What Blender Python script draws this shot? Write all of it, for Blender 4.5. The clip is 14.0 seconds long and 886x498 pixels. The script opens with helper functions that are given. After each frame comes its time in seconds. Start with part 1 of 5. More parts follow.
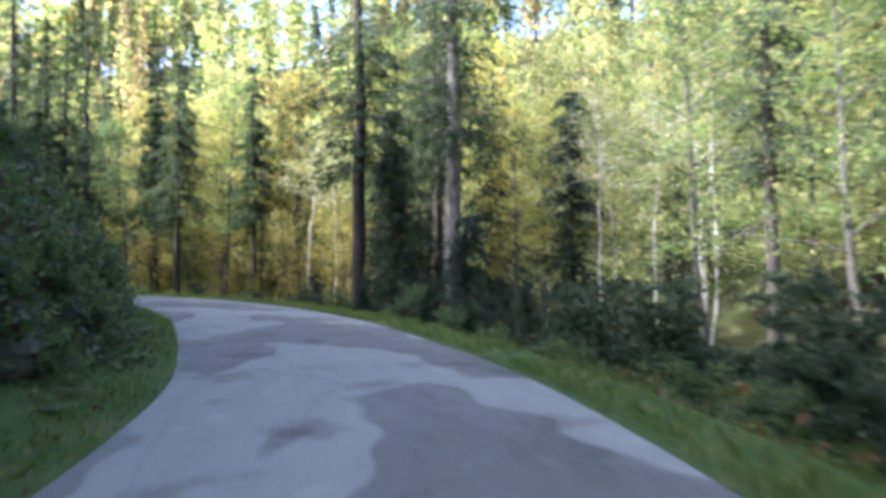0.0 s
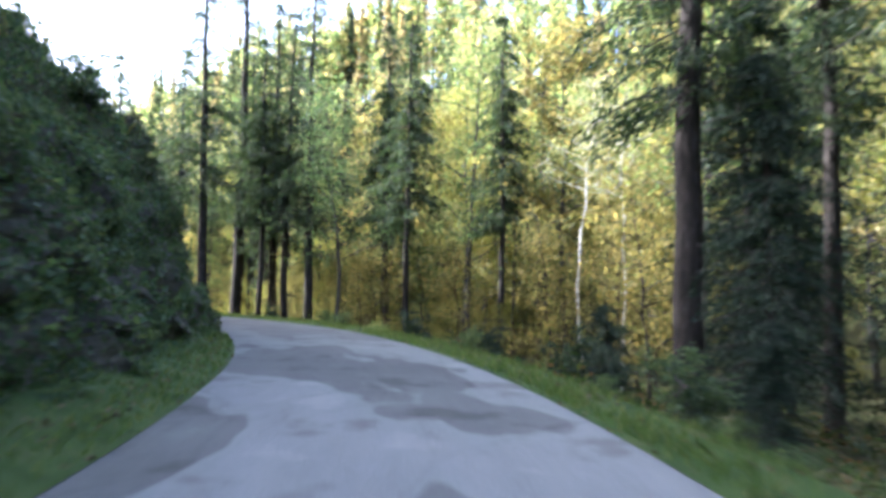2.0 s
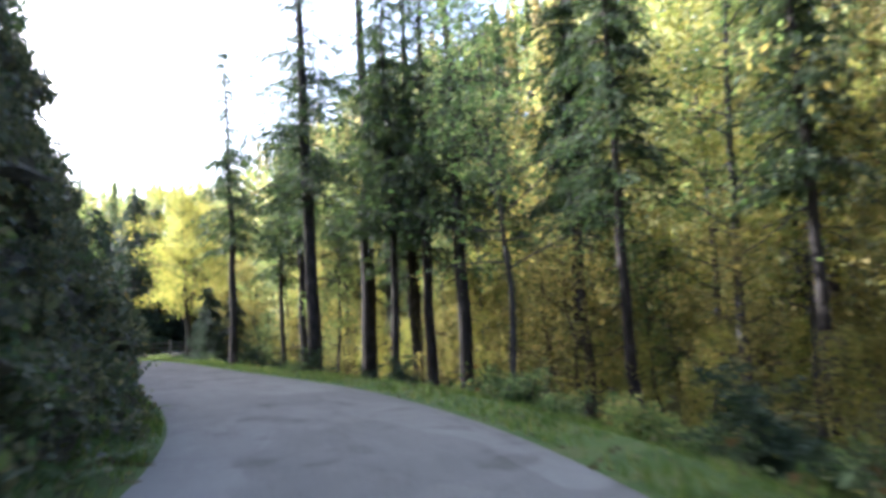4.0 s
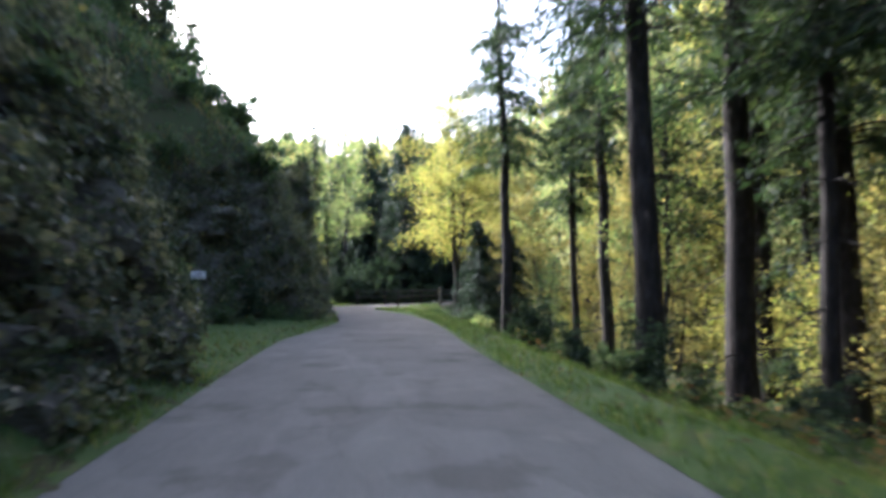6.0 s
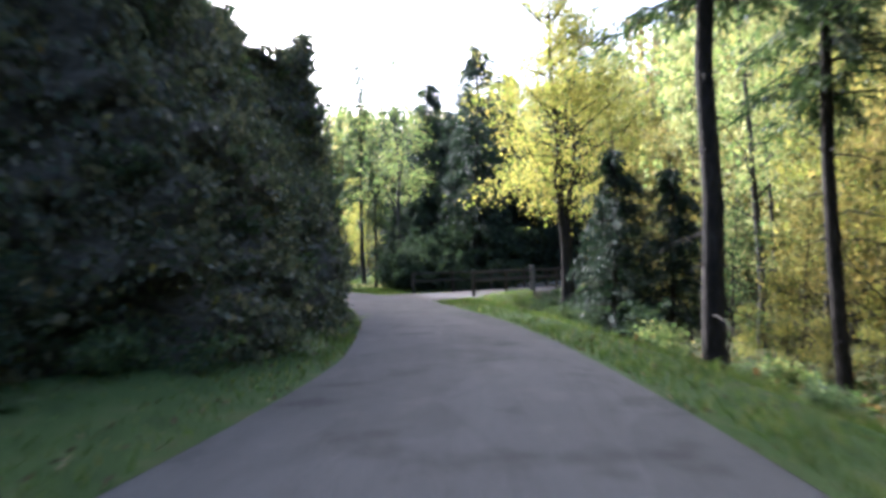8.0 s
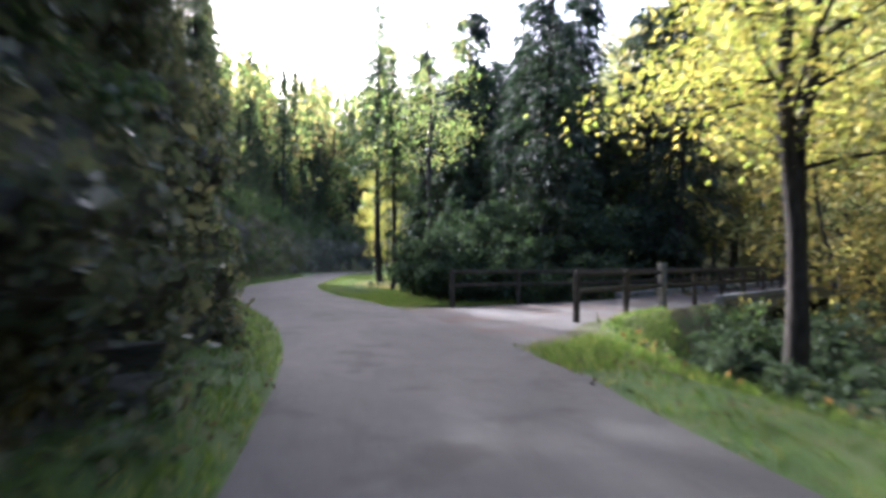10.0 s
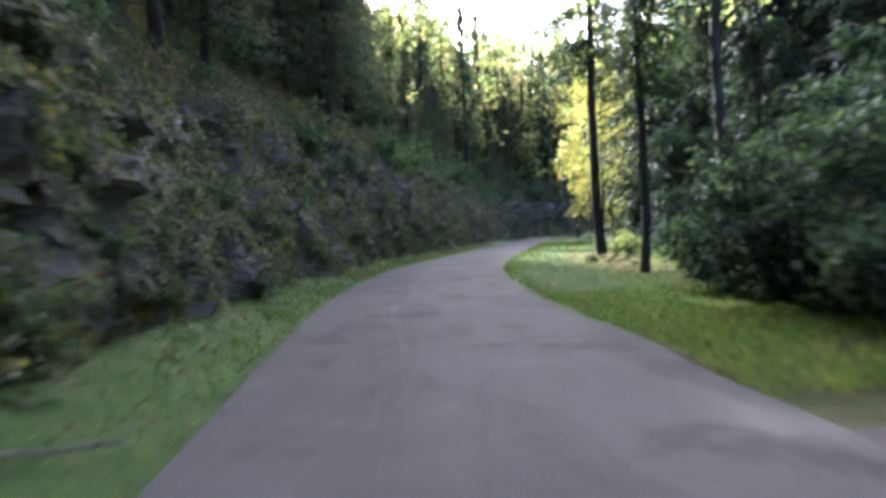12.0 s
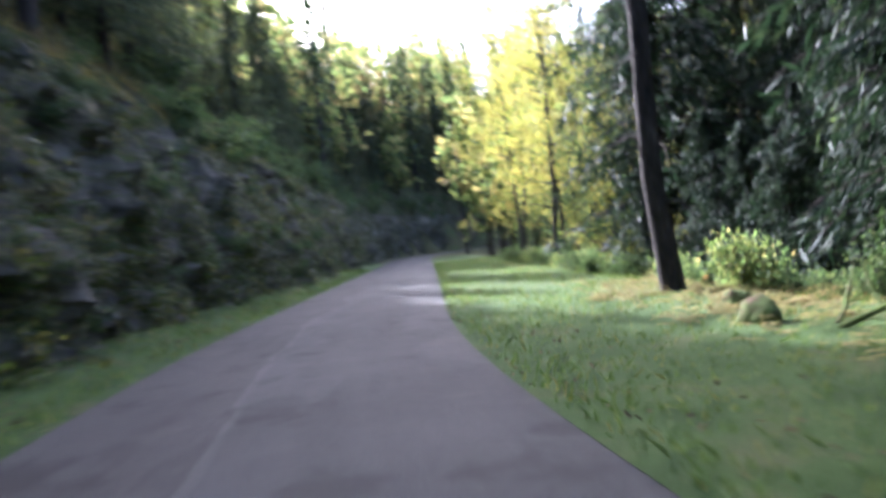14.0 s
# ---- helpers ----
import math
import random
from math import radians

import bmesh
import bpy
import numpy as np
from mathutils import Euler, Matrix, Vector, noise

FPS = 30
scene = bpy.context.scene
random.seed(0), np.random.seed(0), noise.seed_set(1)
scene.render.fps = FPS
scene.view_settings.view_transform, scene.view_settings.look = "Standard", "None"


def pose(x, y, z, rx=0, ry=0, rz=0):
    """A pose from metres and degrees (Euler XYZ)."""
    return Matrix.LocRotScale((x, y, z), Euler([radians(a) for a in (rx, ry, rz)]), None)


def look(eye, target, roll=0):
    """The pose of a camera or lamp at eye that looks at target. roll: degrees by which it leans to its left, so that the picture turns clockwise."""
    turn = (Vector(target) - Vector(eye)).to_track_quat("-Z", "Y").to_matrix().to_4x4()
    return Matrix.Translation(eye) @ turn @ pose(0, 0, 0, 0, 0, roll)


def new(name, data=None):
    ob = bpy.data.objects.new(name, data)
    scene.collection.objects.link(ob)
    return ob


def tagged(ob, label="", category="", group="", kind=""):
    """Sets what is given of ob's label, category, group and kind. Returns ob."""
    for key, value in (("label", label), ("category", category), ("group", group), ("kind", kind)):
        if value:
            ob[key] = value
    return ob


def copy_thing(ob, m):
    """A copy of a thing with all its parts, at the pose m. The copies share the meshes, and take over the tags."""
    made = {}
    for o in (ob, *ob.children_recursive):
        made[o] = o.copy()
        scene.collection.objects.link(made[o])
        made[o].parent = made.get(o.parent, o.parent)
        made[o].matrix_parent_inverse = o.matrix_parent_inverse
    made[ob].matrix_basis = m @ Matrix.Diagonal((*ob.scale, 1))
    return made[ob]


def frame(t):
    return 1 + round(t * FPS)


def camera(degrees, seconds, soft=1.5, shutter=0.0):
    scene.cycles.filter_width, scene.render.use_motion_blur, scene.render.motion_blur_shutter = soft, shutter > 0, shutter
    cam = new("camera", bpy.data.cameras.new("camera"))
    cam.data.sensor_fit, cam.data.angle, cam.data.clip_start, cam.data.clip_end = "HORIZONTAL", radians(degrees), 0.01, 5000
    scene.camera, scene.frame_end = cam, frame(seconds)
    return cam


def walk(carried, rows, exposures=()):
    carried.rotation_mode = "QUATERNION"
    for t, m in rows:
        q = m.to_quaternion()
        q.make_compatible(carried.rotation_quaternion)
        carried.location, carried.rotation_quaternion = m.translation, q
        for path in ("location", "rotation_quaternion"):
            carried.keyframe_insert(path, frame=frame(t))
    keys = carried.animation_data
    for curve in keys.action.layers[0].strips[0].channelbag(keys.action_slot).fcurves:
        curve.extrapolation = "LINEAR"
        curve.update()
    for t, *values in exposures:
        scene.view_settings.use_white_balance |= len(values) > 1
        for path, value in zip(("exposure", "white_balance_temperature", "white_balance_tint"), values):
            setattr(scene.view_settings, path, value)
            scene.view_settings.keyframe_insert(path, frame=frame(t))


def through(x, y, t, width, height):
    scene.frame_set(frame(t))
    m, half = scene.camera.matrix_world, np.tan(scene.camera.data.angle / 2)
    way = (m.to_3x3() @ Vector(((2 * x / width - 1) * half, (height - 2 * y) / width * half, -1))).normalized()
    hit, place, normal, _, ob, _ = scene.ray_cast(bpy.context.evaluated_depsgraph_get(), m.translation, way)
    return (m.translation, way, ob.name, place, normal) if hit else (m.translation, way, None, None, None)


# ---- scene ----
cam = camera(66.0, 14.0, soft=3.5, shutter=0.5)
PATH = [
    (0, (0.000, 0.000, 1.250), (0.000, 1.999, 1.306), -0.6),
    (0.5, (-0.264, 3.151, 1.250), (-0.473, 5.138, 1.355), -0.1),
    (1, (-0.891, 7.161, 1.250), (-1.259, 9.125, 1.330), -0.2),
    (1.5, (-2.013, 10.873, 1.250), (-2.613, 12.776, 1.393), 1.4),
    (2, (-3.350, 14.619, 1.250), (-4.084, 16.475, 1.376), 0.7),
    (4.5, (-13.500, 30.230, 1.250), (-14.798, 31.734, 1.480), -2.7),
    (5, (-16.071, 32.676, 1.250), (-17.534, 34.022, 1.463), -1.9),
    (5.5, (-18.974, 34.829, 1.250), (-20.558, 36.031, 1.463), -1.0),
    (6, (-22.232, 36.803, 1.250), (-23.940, 37.838, 1.362), -0.8),
    (6.5, (-25.636, 38.499, 1.250), (-27.354, 39.520, 1.320), -0.7),
    (7, (-29.181, 40.250, 1.250), (-30.939, 41.197, 1.358), -2.3),
    (7.5, (-32.872, 42.018, 1.250), (-34.659, 42.913, 1.327), -2.3),
    (10, (-50.624, 49.304, 1.250), (-52.456, 50.104, 1.295), -0.1),
    (10.5, (-54.171, 50.527, 1.250), (-56.052, 51.204, 1.292), 0.1),
    (11, (-57.767, 51.559, 1.250), (-59.694, 52.093, 1.274), -1.0),
    (11.5, (-61.429, 52.442, 1.250), (-63.392, 52.824, 1.313), -1.3),
    (12, (-65.359, 53.125, 1.250), (-67.342, 53.379, 1.205), -2.9),
    (12.5, (-69.180, 53.652, 1.250), (-71.168, 53.865, 1.285), -3.8),
    (13, (-73.248, 54.183, 1.250), (-75.238, 54.388, 1.257), -4.6),
    (13.5, (-77.096, 54.650, 1.250), (-79.067, 54.973, 1.337), -3.3),
    (14, (-81.081, 55.287, 1.250), (-82.970, 55.944, 1.233), -6.1),
]
walk(cam, [(t, look(eye, target, roll)) for t, eye, target, roll in PATH],
     [(0.0, 2.75, 5050, 17), (1.4, 3.0, 4950, 17), (2.2, 2.85, 5000, 16), (4.5, 2.55, 5100, 16), (5.3, 2.35, 5050, 16), (7.7, 2.4, 4950, 17), (10.0, 2.5, 5100, 19), (10.6, 2.6, 5050, 19), (11.8, 2.65, 4950, 18), (12.5, 3.1, 5150, 27), (13.2, 2.95, 5050, 24), (14.0, 2.75, 4900, 24)])

# ---- light: low sun ahead on the hill side, pale autumn sky ----
SUN_YAW, SUN_UP = 102.0, 33.0
world = bpy.data.worlds.new("world")
scene.world = world
world.use_nodes = True
wn = world.node_tree.nodes
sky = wn.new("ShaderNodeTexSky")
sky.sky_type = "NISHITA"
sky.sun_disc = False
sky.sun_elevation = radians(SUN_UP)
sky.sun_rotation = radians(-SUN_YAW)
sky.dust_density = 10.0
sky.ozone_density = 0.4
wn["Background"].inputs["Strength"].default_value = 0.15
world.node_tree.links.new(sky.outputs[0], wn["Background"].inputs["Color"])
sun = new("sun", bpy.data.lights.new("sun", "SUN"))
sun.data.energy = 4.5
sun.data.angle = radians(0.6)
sun.data.color = (1.0, 0.9, 0.74)
sy, su = radians(SUN_YAW), radians(SUN_UP)
to_sun = Vector((-math.sin(sy) * math.cos(su), math.cos(sy) * math.cos(su), math.sin(su)))
sun.matrix_world = look(to_sun * 100, (0, 0, 0))



# ---- materials ----
def nodes_of(name):
    m = bpy.data.materials.new(name)
    m.use_nodes = True
    t = m.node_tree
    return m, t, t.nodes["Principled BSDF"]


def ramp(t, fac, stops):
    r = t.nodes.new("ShaderNodeValToRGB")
    while len(r.color_ramp.elements) < len(stops):
        r.color_ramp.elements.new(0.5)
    for e, (p, c) in zip(r.color_ramp.elements, stops):
        e.position, e.color = p, (*c, 1)
    t.links.new(fac, r.inputs[0])
    return r.outputs[0]


def noise_tex(t, scale, detail=5.0, rough=0.6, vec=None, kind="Fac", stretch=None):
    n = t.nodes.new("ShaderNodeTexNoise")
    n.inputs["Scale"].default_value = scale
    n.inputs["Detail"].default_value = detail
    n.inputs["Roughness"].default_value = rough
    if vec is None:
        vec = t.nodes.new("ShaderNodeTexCoord").outputs["Object"]
    if stretch:
        mp = t.nodes.new("ShaderNodeMapping")
        mp.inputs["Scale"].default_value = stretch
        t.links.new(vec, mp.inputs[0])
        vec = mp.outputs[0]
    t.links.new(vec, n.inputs["Vector"])
    return n.outputs[kind]


def mix(t, fac, a, b, blend="MIX"):
    n = t.nodes.new("ShaderNodeMix")
    n.data_type, n.blend_type = "RGBA", blend
    for k, v in ((0, fac), (6, a), (7, b)):
        if isinstance(v, (float, int)):
            n.inputs[k].default_value = v
        elif isinstance(v, tuple):
            n.inputs[k].default_value = (*v, 1)
        else:
            t.links.new(v, n.inputs[k])
    return n.outputs[2]


def bump(t, bsdf, height, strength, dist):
    b = t.nodes.new("ShaderNodeBump")
    b.inputs["Strength"].default_value = strength
    b.inputs["Distance"].default_value = dist
    t.links.new(height, b.inputs["Height"])
    t.links.new(b.outputs[0], bsdf.inputs["Normal"])


def mat_leaf(name, stops, glow, rough=0.55, through=0.5):
    m, t, p = nodes_of(name)
    g = t.nodes.new("ShaderNodeNewGeometry").outputs["Random Per Island"]
    col = ramp(t, g, stops)
    t.links.new(col, p.inputs["Base Color"])
    p.inputs["Roughness"].default_value = rough
    p.inputs["Specular IOR Level"].default_value = 0.12
    tr = t.nodes.new("ShaderNodeBsdfTranslucent")
    t.links.new(mix(t, 1.0, col, glow, "MULTIPLY"), tr.inputs["Color"])
    mx = t.nodes.new("ShaderNodeMixShader")
    mx.inputs[0].default_value = through
    t.links.new(p.outputs[0], mx.inputs[1])
    t.links.new(tr.outputs[0], mx.inputs[2])
    t.links.new(mx.outputs[0], t.nodes["Material Output"].inputs[0])
    return m


def mat_rough(name, stops, scale, rough=0.9, bscale=None, bstr=0.5, bdist=0.05, stretch=None):
    m, t, p = nodes_of(name)
    a = noise_tex(t, scale, 8, 0.65, stretch=stretch)
    t.links.new(ramp(t, a, stops), p.inputs["Base Color"])
    p.inputs["Roughness"].default_value = rough
    p.inputs["Specular IOR Level"].default_value = 0.12
    bump(t, p, noise_tex(t, bscale or scale * 5, 8, 0.7, stretch=stretch), bstr, bdist)
    return m


LEAF = mat_leaf("leaf_autumn", [(0.0, (0.05, 0.082, 0.028)), (0.45, (0.095, 0.13, 0.042)), (0.85, (0.16, 0.175, 0.06)), (1.0, (0.22, 0.18, 0.08))], (2.4, 2.4, 1.8))
LEAF_GREEN = mat_leaf("leaf_green", [(0.0, (0.038, 0.062, 0.026)), (0.6, (0.066, 0.098, 0.04)), (1.0, (0.115, 0.13, 0.055))], (2.2, 2.3, 1.6), 0.55, 0.42)
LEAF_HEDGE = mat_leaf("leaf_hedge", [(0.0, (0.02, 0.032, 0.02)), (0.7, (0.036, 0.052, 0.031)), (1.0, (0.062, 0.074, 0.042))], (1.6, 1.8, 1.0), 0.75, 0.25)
LARCH_GOLD = mat_leaf("larch_needle", [(0.0, (0.1, 0.1, 0.045)), (0.6, (0.18, 0.155, 0.07)), (1.0, (0.27, 0.21, 0.11))], (2.2, 2.1, 1.7), 0.6, 0.45)
LEAF_YELLOW = mat_leaf("leaf_yellow", [(0.0, (0.1, 0.13, 0.032)), (0.5, (0.175, 0.175, 0.045)), (1.0, (0.25, 0.2, 0.07))], (2.3, 2.3, 1.4))
LEAF_DARK = mat_leaf("leaf_dark", [(0.0, (0.038, 0.06, 0.03)), (0.6, (0.066, 0.096, 0.044)), (1.0, (0.115, 0.13, 0.058))], (2.0, 2.2, 1.2), 0.45, 0.35)
NEEDLE = mat_leaf("needle", [(0.0, (0.022, 0.035, 0.02)), (0.7, (0.038, 0.055, 0.028)), (1.0, (0.072, 0.08, 0.036))], (1.8, 2.0, 1.0), 0.6, 0.3)
NEEDLE_DARK = mat_leaf("needle_dark", [(0.0, (0.014, 0.025, 0.017)), (0.7, (0.025, 0.04, 0.026)), (1.0, (0.046, 0.058, 0.034))], (1.5, 1.7, 1.0), 0.6, 0.2)
NEEDLE_LIGHT = mat_leaf("needle_hill", [(0.0, (0.038, 0.054, 0.03)), (0.7, (0.066, 0.085, 0.045)), (1.0, (0.125, 0.125, 0.062))], (1.9, 1.9, 1.2), 0.6, 0.34)
LEAF_FAR = mat_leaf("leaf_far", [(0.0, (0.05, 0.075, 0.03)), (0.4, (0.1, 0.13, 0.045)), (0.75, (0.18, 0.185, 0.065)), (1.0, (0.24, 0.18, 0.08))], (2.4, 2.4, 1.8))
LEAF_IVY = mat_leaf("leaf_bramble", [(0.0, (0.03, 0.05, 0.015)), (0.6, (0.07, 0.09, 0.025)), (1.0, (0.14, 0.12, 0.05))], (2.0, 2.0, 1.0), 0.5, 0.35)
LEAF_GOLD = mat_leaf("leaf_gold", [(0.0, (0.065, 0.075, 0.026)), (0.5, (0.13, 0.125, 0.04)), (1.0, (0.22, 0.175, 0.06))], (2.2, 2.1, 1.5))
LEAF_MOSS = mat_leaf("leaf_moss", [(0.0, (0.045, 0.058, 0.036)), (0.6, (0.085, 0.096, 0.055)), (1.0, (0.15, 0.138, 0.085))], (1.8, 1.8, 1.2), 0.5, 0.3)
LEAF_PALE = mat_leaf("leaf_pale", [(0.0, (0.075, 0.105, 0.04)), (0.5, (0.15, 0.165, 0.065)), (1.0, (0.26, 0.23, 0.11))], (2.3, 2.3, 1.9))
LEAF_LITTER = mat_leaf("leaf_litter", [(0.0, (0.025, 0.045, 0.015)), (0.5, (0.045, 0.065, 0.02)), (0.8, (0.08, 0.07, 0.03)), (1.0, (0.12, 0.06, 0.03))], (2.0, 2.0, 1.2), 0.6, 0.4)
LEAF_DRY = mat_leaf("leaf_dry", [(0.0, (0.13, 0.1, 0.04)), (0.6, (0.23, 0.18, 0.07)), (1.0, (0.2, 0.21, 0.06))], (1.6, 1.5, 1.0), 0.7, 0.4)
LEAF_FALLEN = mat_leaf("leaf_fallen", [(0.0, (0.05, 0.035, 0.022)), (0.6, (0.11, 0.08, 0.045)), (1.0, (0.2, 0.16, 0.09))], (1.2, 1.2, 1.0), 0.8, 0.15)
GRASS = mat_leaf("grass_blade", [(0.0, (0.055, 0.088, 0.025)), (0.7, (0.095, 0.13, 0.036)), (1.0, (0.18, 0.16, 0.07))], (1.8, 2.0, 1.0), 0.6, 0.4)
BARK = mat_rough("bark_spruce", [(0.3, (0.016, 0.014, 0.012)), (0.55, (0.038, 0.032, 0.027)), (0.75, (0.078, 0.068, 0.058))], 6.0, 0.95, 18, 1.0, 0.03, (1, 1, 0.35))
BARK_BIRCH = mat_rough("bark_birch", [(0.36, (0.05, 0.05, 0.045)), (0.42, (0.4, 0.38, 0.34)), (0.7, (0.62, 0.6, 0.55))], 3.0, 0.8, 14, 0.4, 0.01, (1, 1, 2.2))
BARK_GREY = mat_rough("bark_grey", [(0.3, (0.03, 0.028, 0.024)), (0.55, (0.062, 0.058, 0.05)), (0.75, (0.115, 0.108, 0.095))], 4.0, 0.9, 14, 0.8, 0.02, (1, 1, 0.5))
BARK_PALE = mat_rough("bark_pale", [(0.3, (0.05, 0.045, 0.04)), (0.5, (0.11, 0.1, 0.09)), (0.62, (0.17, 0.165, 0.15)), (0.75, (0.1, 0.11, 0.07))], 5.0, 0.95, 16, 1.0, 0.03, (1, 1, 0.4))
EARTH = mat_rough("forest_floor", [(0.3, (0.035, 0.03, 0.018)), (0.5, (0.06, 0.06, 0.025)), (0.65, (0.045, 0.062, 0.02)), (0.8, (0.085, 0.068, 0.036))], 0.9, 1.0, 9, 0.8, 0.08)
ROCK = mat_rough("rock", [(0.3, (0.045, 0.04, 0.036)), (0.45, (0.096, 0.09, 0.066)), (0.55, (0.15, 0.138, 0.102)), (0.62, (0.088, 0.084, 0.05)), (0.75, (0.06, 0.07, 0.034))], 1.6, 0.85, 5, 1.0, 0.15, (1, 1, 2.4))
GRAVEL = mat_rough("side_road", [(0.3, (0.04, 0.026, 0.018)), (0.42, (0.058, 0.042, 0.032)), (0.5, (0.05, 0.045, 0.041)), (0.62, (0.066, 0.06, 0.055)), (0.72, (0.085, 0.068, 0.053))], 0.6, 0.9, 40, 0.5, 0.02)
TURF = mat_rough("turf", [(0.3, (0.032, 0.052, 0.015)), (0.5, (0.05, 0.08, 0.021)), (0.63, (0.07, 0.086, 0.03)), (0.78, (0.085, 0.074, 0.037))], 1.6, 1.0, 30, 0.8, 0.04)


def mat_asphalt():
    m, t, p = nodes_of("asphalt")
    uv = t.nodes.new("ShaderNodeUVMap").outputs[0]
    base = ramp(t, noise_tex(t, 0.25, 6, 0.7, uv), [(0.3, (0.08, 0.083, 0.076)), (0.7, (0.12, 0.124, 0.114))])
    # broad older patches with ragged edges, at the first bend above all
    patch = ramp(t, noise_tex(t, 0.42, 3, 0.45, uv, stretch=(0.42, 1.0, 1.0)), [(0.0, (0, 0, 0)), (0.5, (0, 0, 0)), (0.512, (1, 1, 1)), (1.0, (1, 1, 1))])
    sep = t.nodes.new("ShaderNodeSeparateXYZ")
    t.links.new(uv, sep.inputs[0])
    where = t.nodes.new("ShaderNodeMapRange")
    where.inputs[1].default_value, where.inputs[2].default_value, where.inputs[3].default_value, where.inputs[4].default_value = 24, 40, 1.0, 0.22
    t.links.new(sep.outputs[0], where.inputs[0])
    mul = t.nodes.new("ShaderNodeMath")
    mul.operation = "MULTIPLY"
    t.links.new(patch, mul.inputs[0])
    t.links.new(where.outputs[0], mul.inputs[1])
    col = mix(t, mul.outputs[0], base, (0.165, 0.17, 0.16))
    seam = t.nodes.new("ShaderNodeMath")
    seam.operation = "MULTIPLY_ADD"
    t.links.new(noise_tex(t, 0.22, 3, 0.5, uv), seam.inputs[0])
    seam.inputs[1].default_value = 1.6
    t.links.new(sep.outputs[1], seam.inputs[2])
    lane = ramp(t, seam.outputs[0], [(0.0, (0.86, 0.83, 0.81)), (0.3, (0.86, 0.83, 0.81)), (0.32, (1.22, 1.22, 1.2)), (0.38, (1.16, 1.16, 1.15)), (0.42, (1.0, 1.0, 1.0)), (1.0, (1, 1, 1))])
    late = t.nodes.new("ShaderNodeMapRange")
    late.inputs[1].default_value, late.inputs[2].default_value, late.inputs[3].default_value, late.inputs[4].default_value = 94, 104, 0.0, 0.9
    t.links.new(sep.outputs[0], late.inputs[0])
    col = mix(t, late.outputs[0], col, mix(t, 1.0, col, lane, "MULTIPLY"))
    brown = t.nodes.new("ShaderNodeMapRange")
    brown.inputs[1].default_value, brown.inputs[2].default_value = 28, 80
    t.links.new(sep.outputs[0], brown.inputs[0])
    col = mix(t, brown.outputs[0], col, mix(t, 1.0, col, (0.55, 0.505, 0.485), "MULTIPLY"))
    grit = ramp(t, noise_tex(t, 45, 3, 0.8, uv), [(0.3, (0.72, 0.72, 0.72)), (0.7, (1.15, 1.15, 1.15))])
    col = mix(t, 1.0, col, grit, "MULTIPLY")
    stain = ramp(t, noise_tex(t, 1.1, 7, 0.75, uv, stretch=(0.25, 1.2, 1.0)), [(0.28, (0.64, 0.62, 0.6)), (0.45, (0.95, 0.95, 0.95)), (0.65, (1.12, 1.12, 1.12))])
    col = mix(t, 0.8, col, stain, "MULTIPLY")
    vor = t.nodes.new("ShaderNodeTexVoronoi")
    vor.feature = "DISTANCE_TO_EDGE"
    vor.inputs["Scale"].default_value = 0.45
    mp = t.nodes.new("ShaderNodeMapping")
    mp.inputs["Scale"].default_value = (0.5, 1.0, 1.0)
    t.links.new(mix(t, 0.12, uv, noise_tex(t, 2.5, 4, 0.6, uv, "Color")), mp.inputs[0])
    t.links.new(mp.outputs[0], vor.inputs["Vector"])
    crack = ramp(t, vor.outputs[0], [(0.0, (0.45, 0.45, 0.45)), (0.006, (0.6, 0.6, 0.6)), (0.014, (1, 1, 1)), (1, (1, 1, 1))])
    col = mix(t, 0.13, col, crack, "MULTIPLY")
    blot = ramp(t, noise_tex(t, 0.9, 4, 0.55, uv), [(0.36, (0.72, 0.71, 0.69)), (0.44, (1, 1, 1)), (0.6, (1, 1, 1)), (0.66, (1.15, 1.14, 1.12))])
    col = mix(t, 1.0, col, blot, "MULTIPLY")
    t.links.new(col, p.inputs["Base Color"])
    p.inputs["Roughness"].default_value = 0.93
    p.inputs["Specular IOR Level"].default_value = 0.14
    bump(t, p, noise_tex(t, 70, 4, 0.8, uv), 0.35, 0.012)
    return m


ASPHALT = mat_asphalt()
CONCRETE = mat_rough("concrete", [(0.3, (0.14, 0.135, 0.125)), (0.6, (0.24, 0.235, 0.22)), (0.75, (0.12, 0.14, 0.08))], 2.2, 0.9, 18, 0.6, 0.02)
STEEL = mat_rough("galvanised", [(0.4, (0.16, 0.16, 0.165)), (0.7, (0.25, 0.25, 0.25))], 8, 0.5, 30, 0.1, 0.005)
WHITE = mat_rough("white_enamel", [(0.3, (0.72, 0.73, 0.72)), (0.7, (0.82, 0.82, 0.8))], 6, 0.4, 20, 0.05, 0.002)
MOSSY = mat_rough("mossy_wood", [(0.35, (0.09, 0.06, 0.035)), (0.5, (0.08, 0.1, 0.03)), (0.7, (0.1, 0.14, 0.03))], 4, 0.95, 16, 0.8, 0.03)
WOOD_PALE = mat_rough("pale_wood", [(0.3, (0.1, 0.095, 0.08)), (0.7, (0.22, 0.21, 0.18))], 5, 0.9, 20, 0.6, 0.01)
WOOD = mat_rough("weathered_wood", [(0.3, (0.025, 0.021, 0.017)), (0.7, (0.075, 0.064, 0.05))], 5, 0.9, 20, 0.6, 0.01)


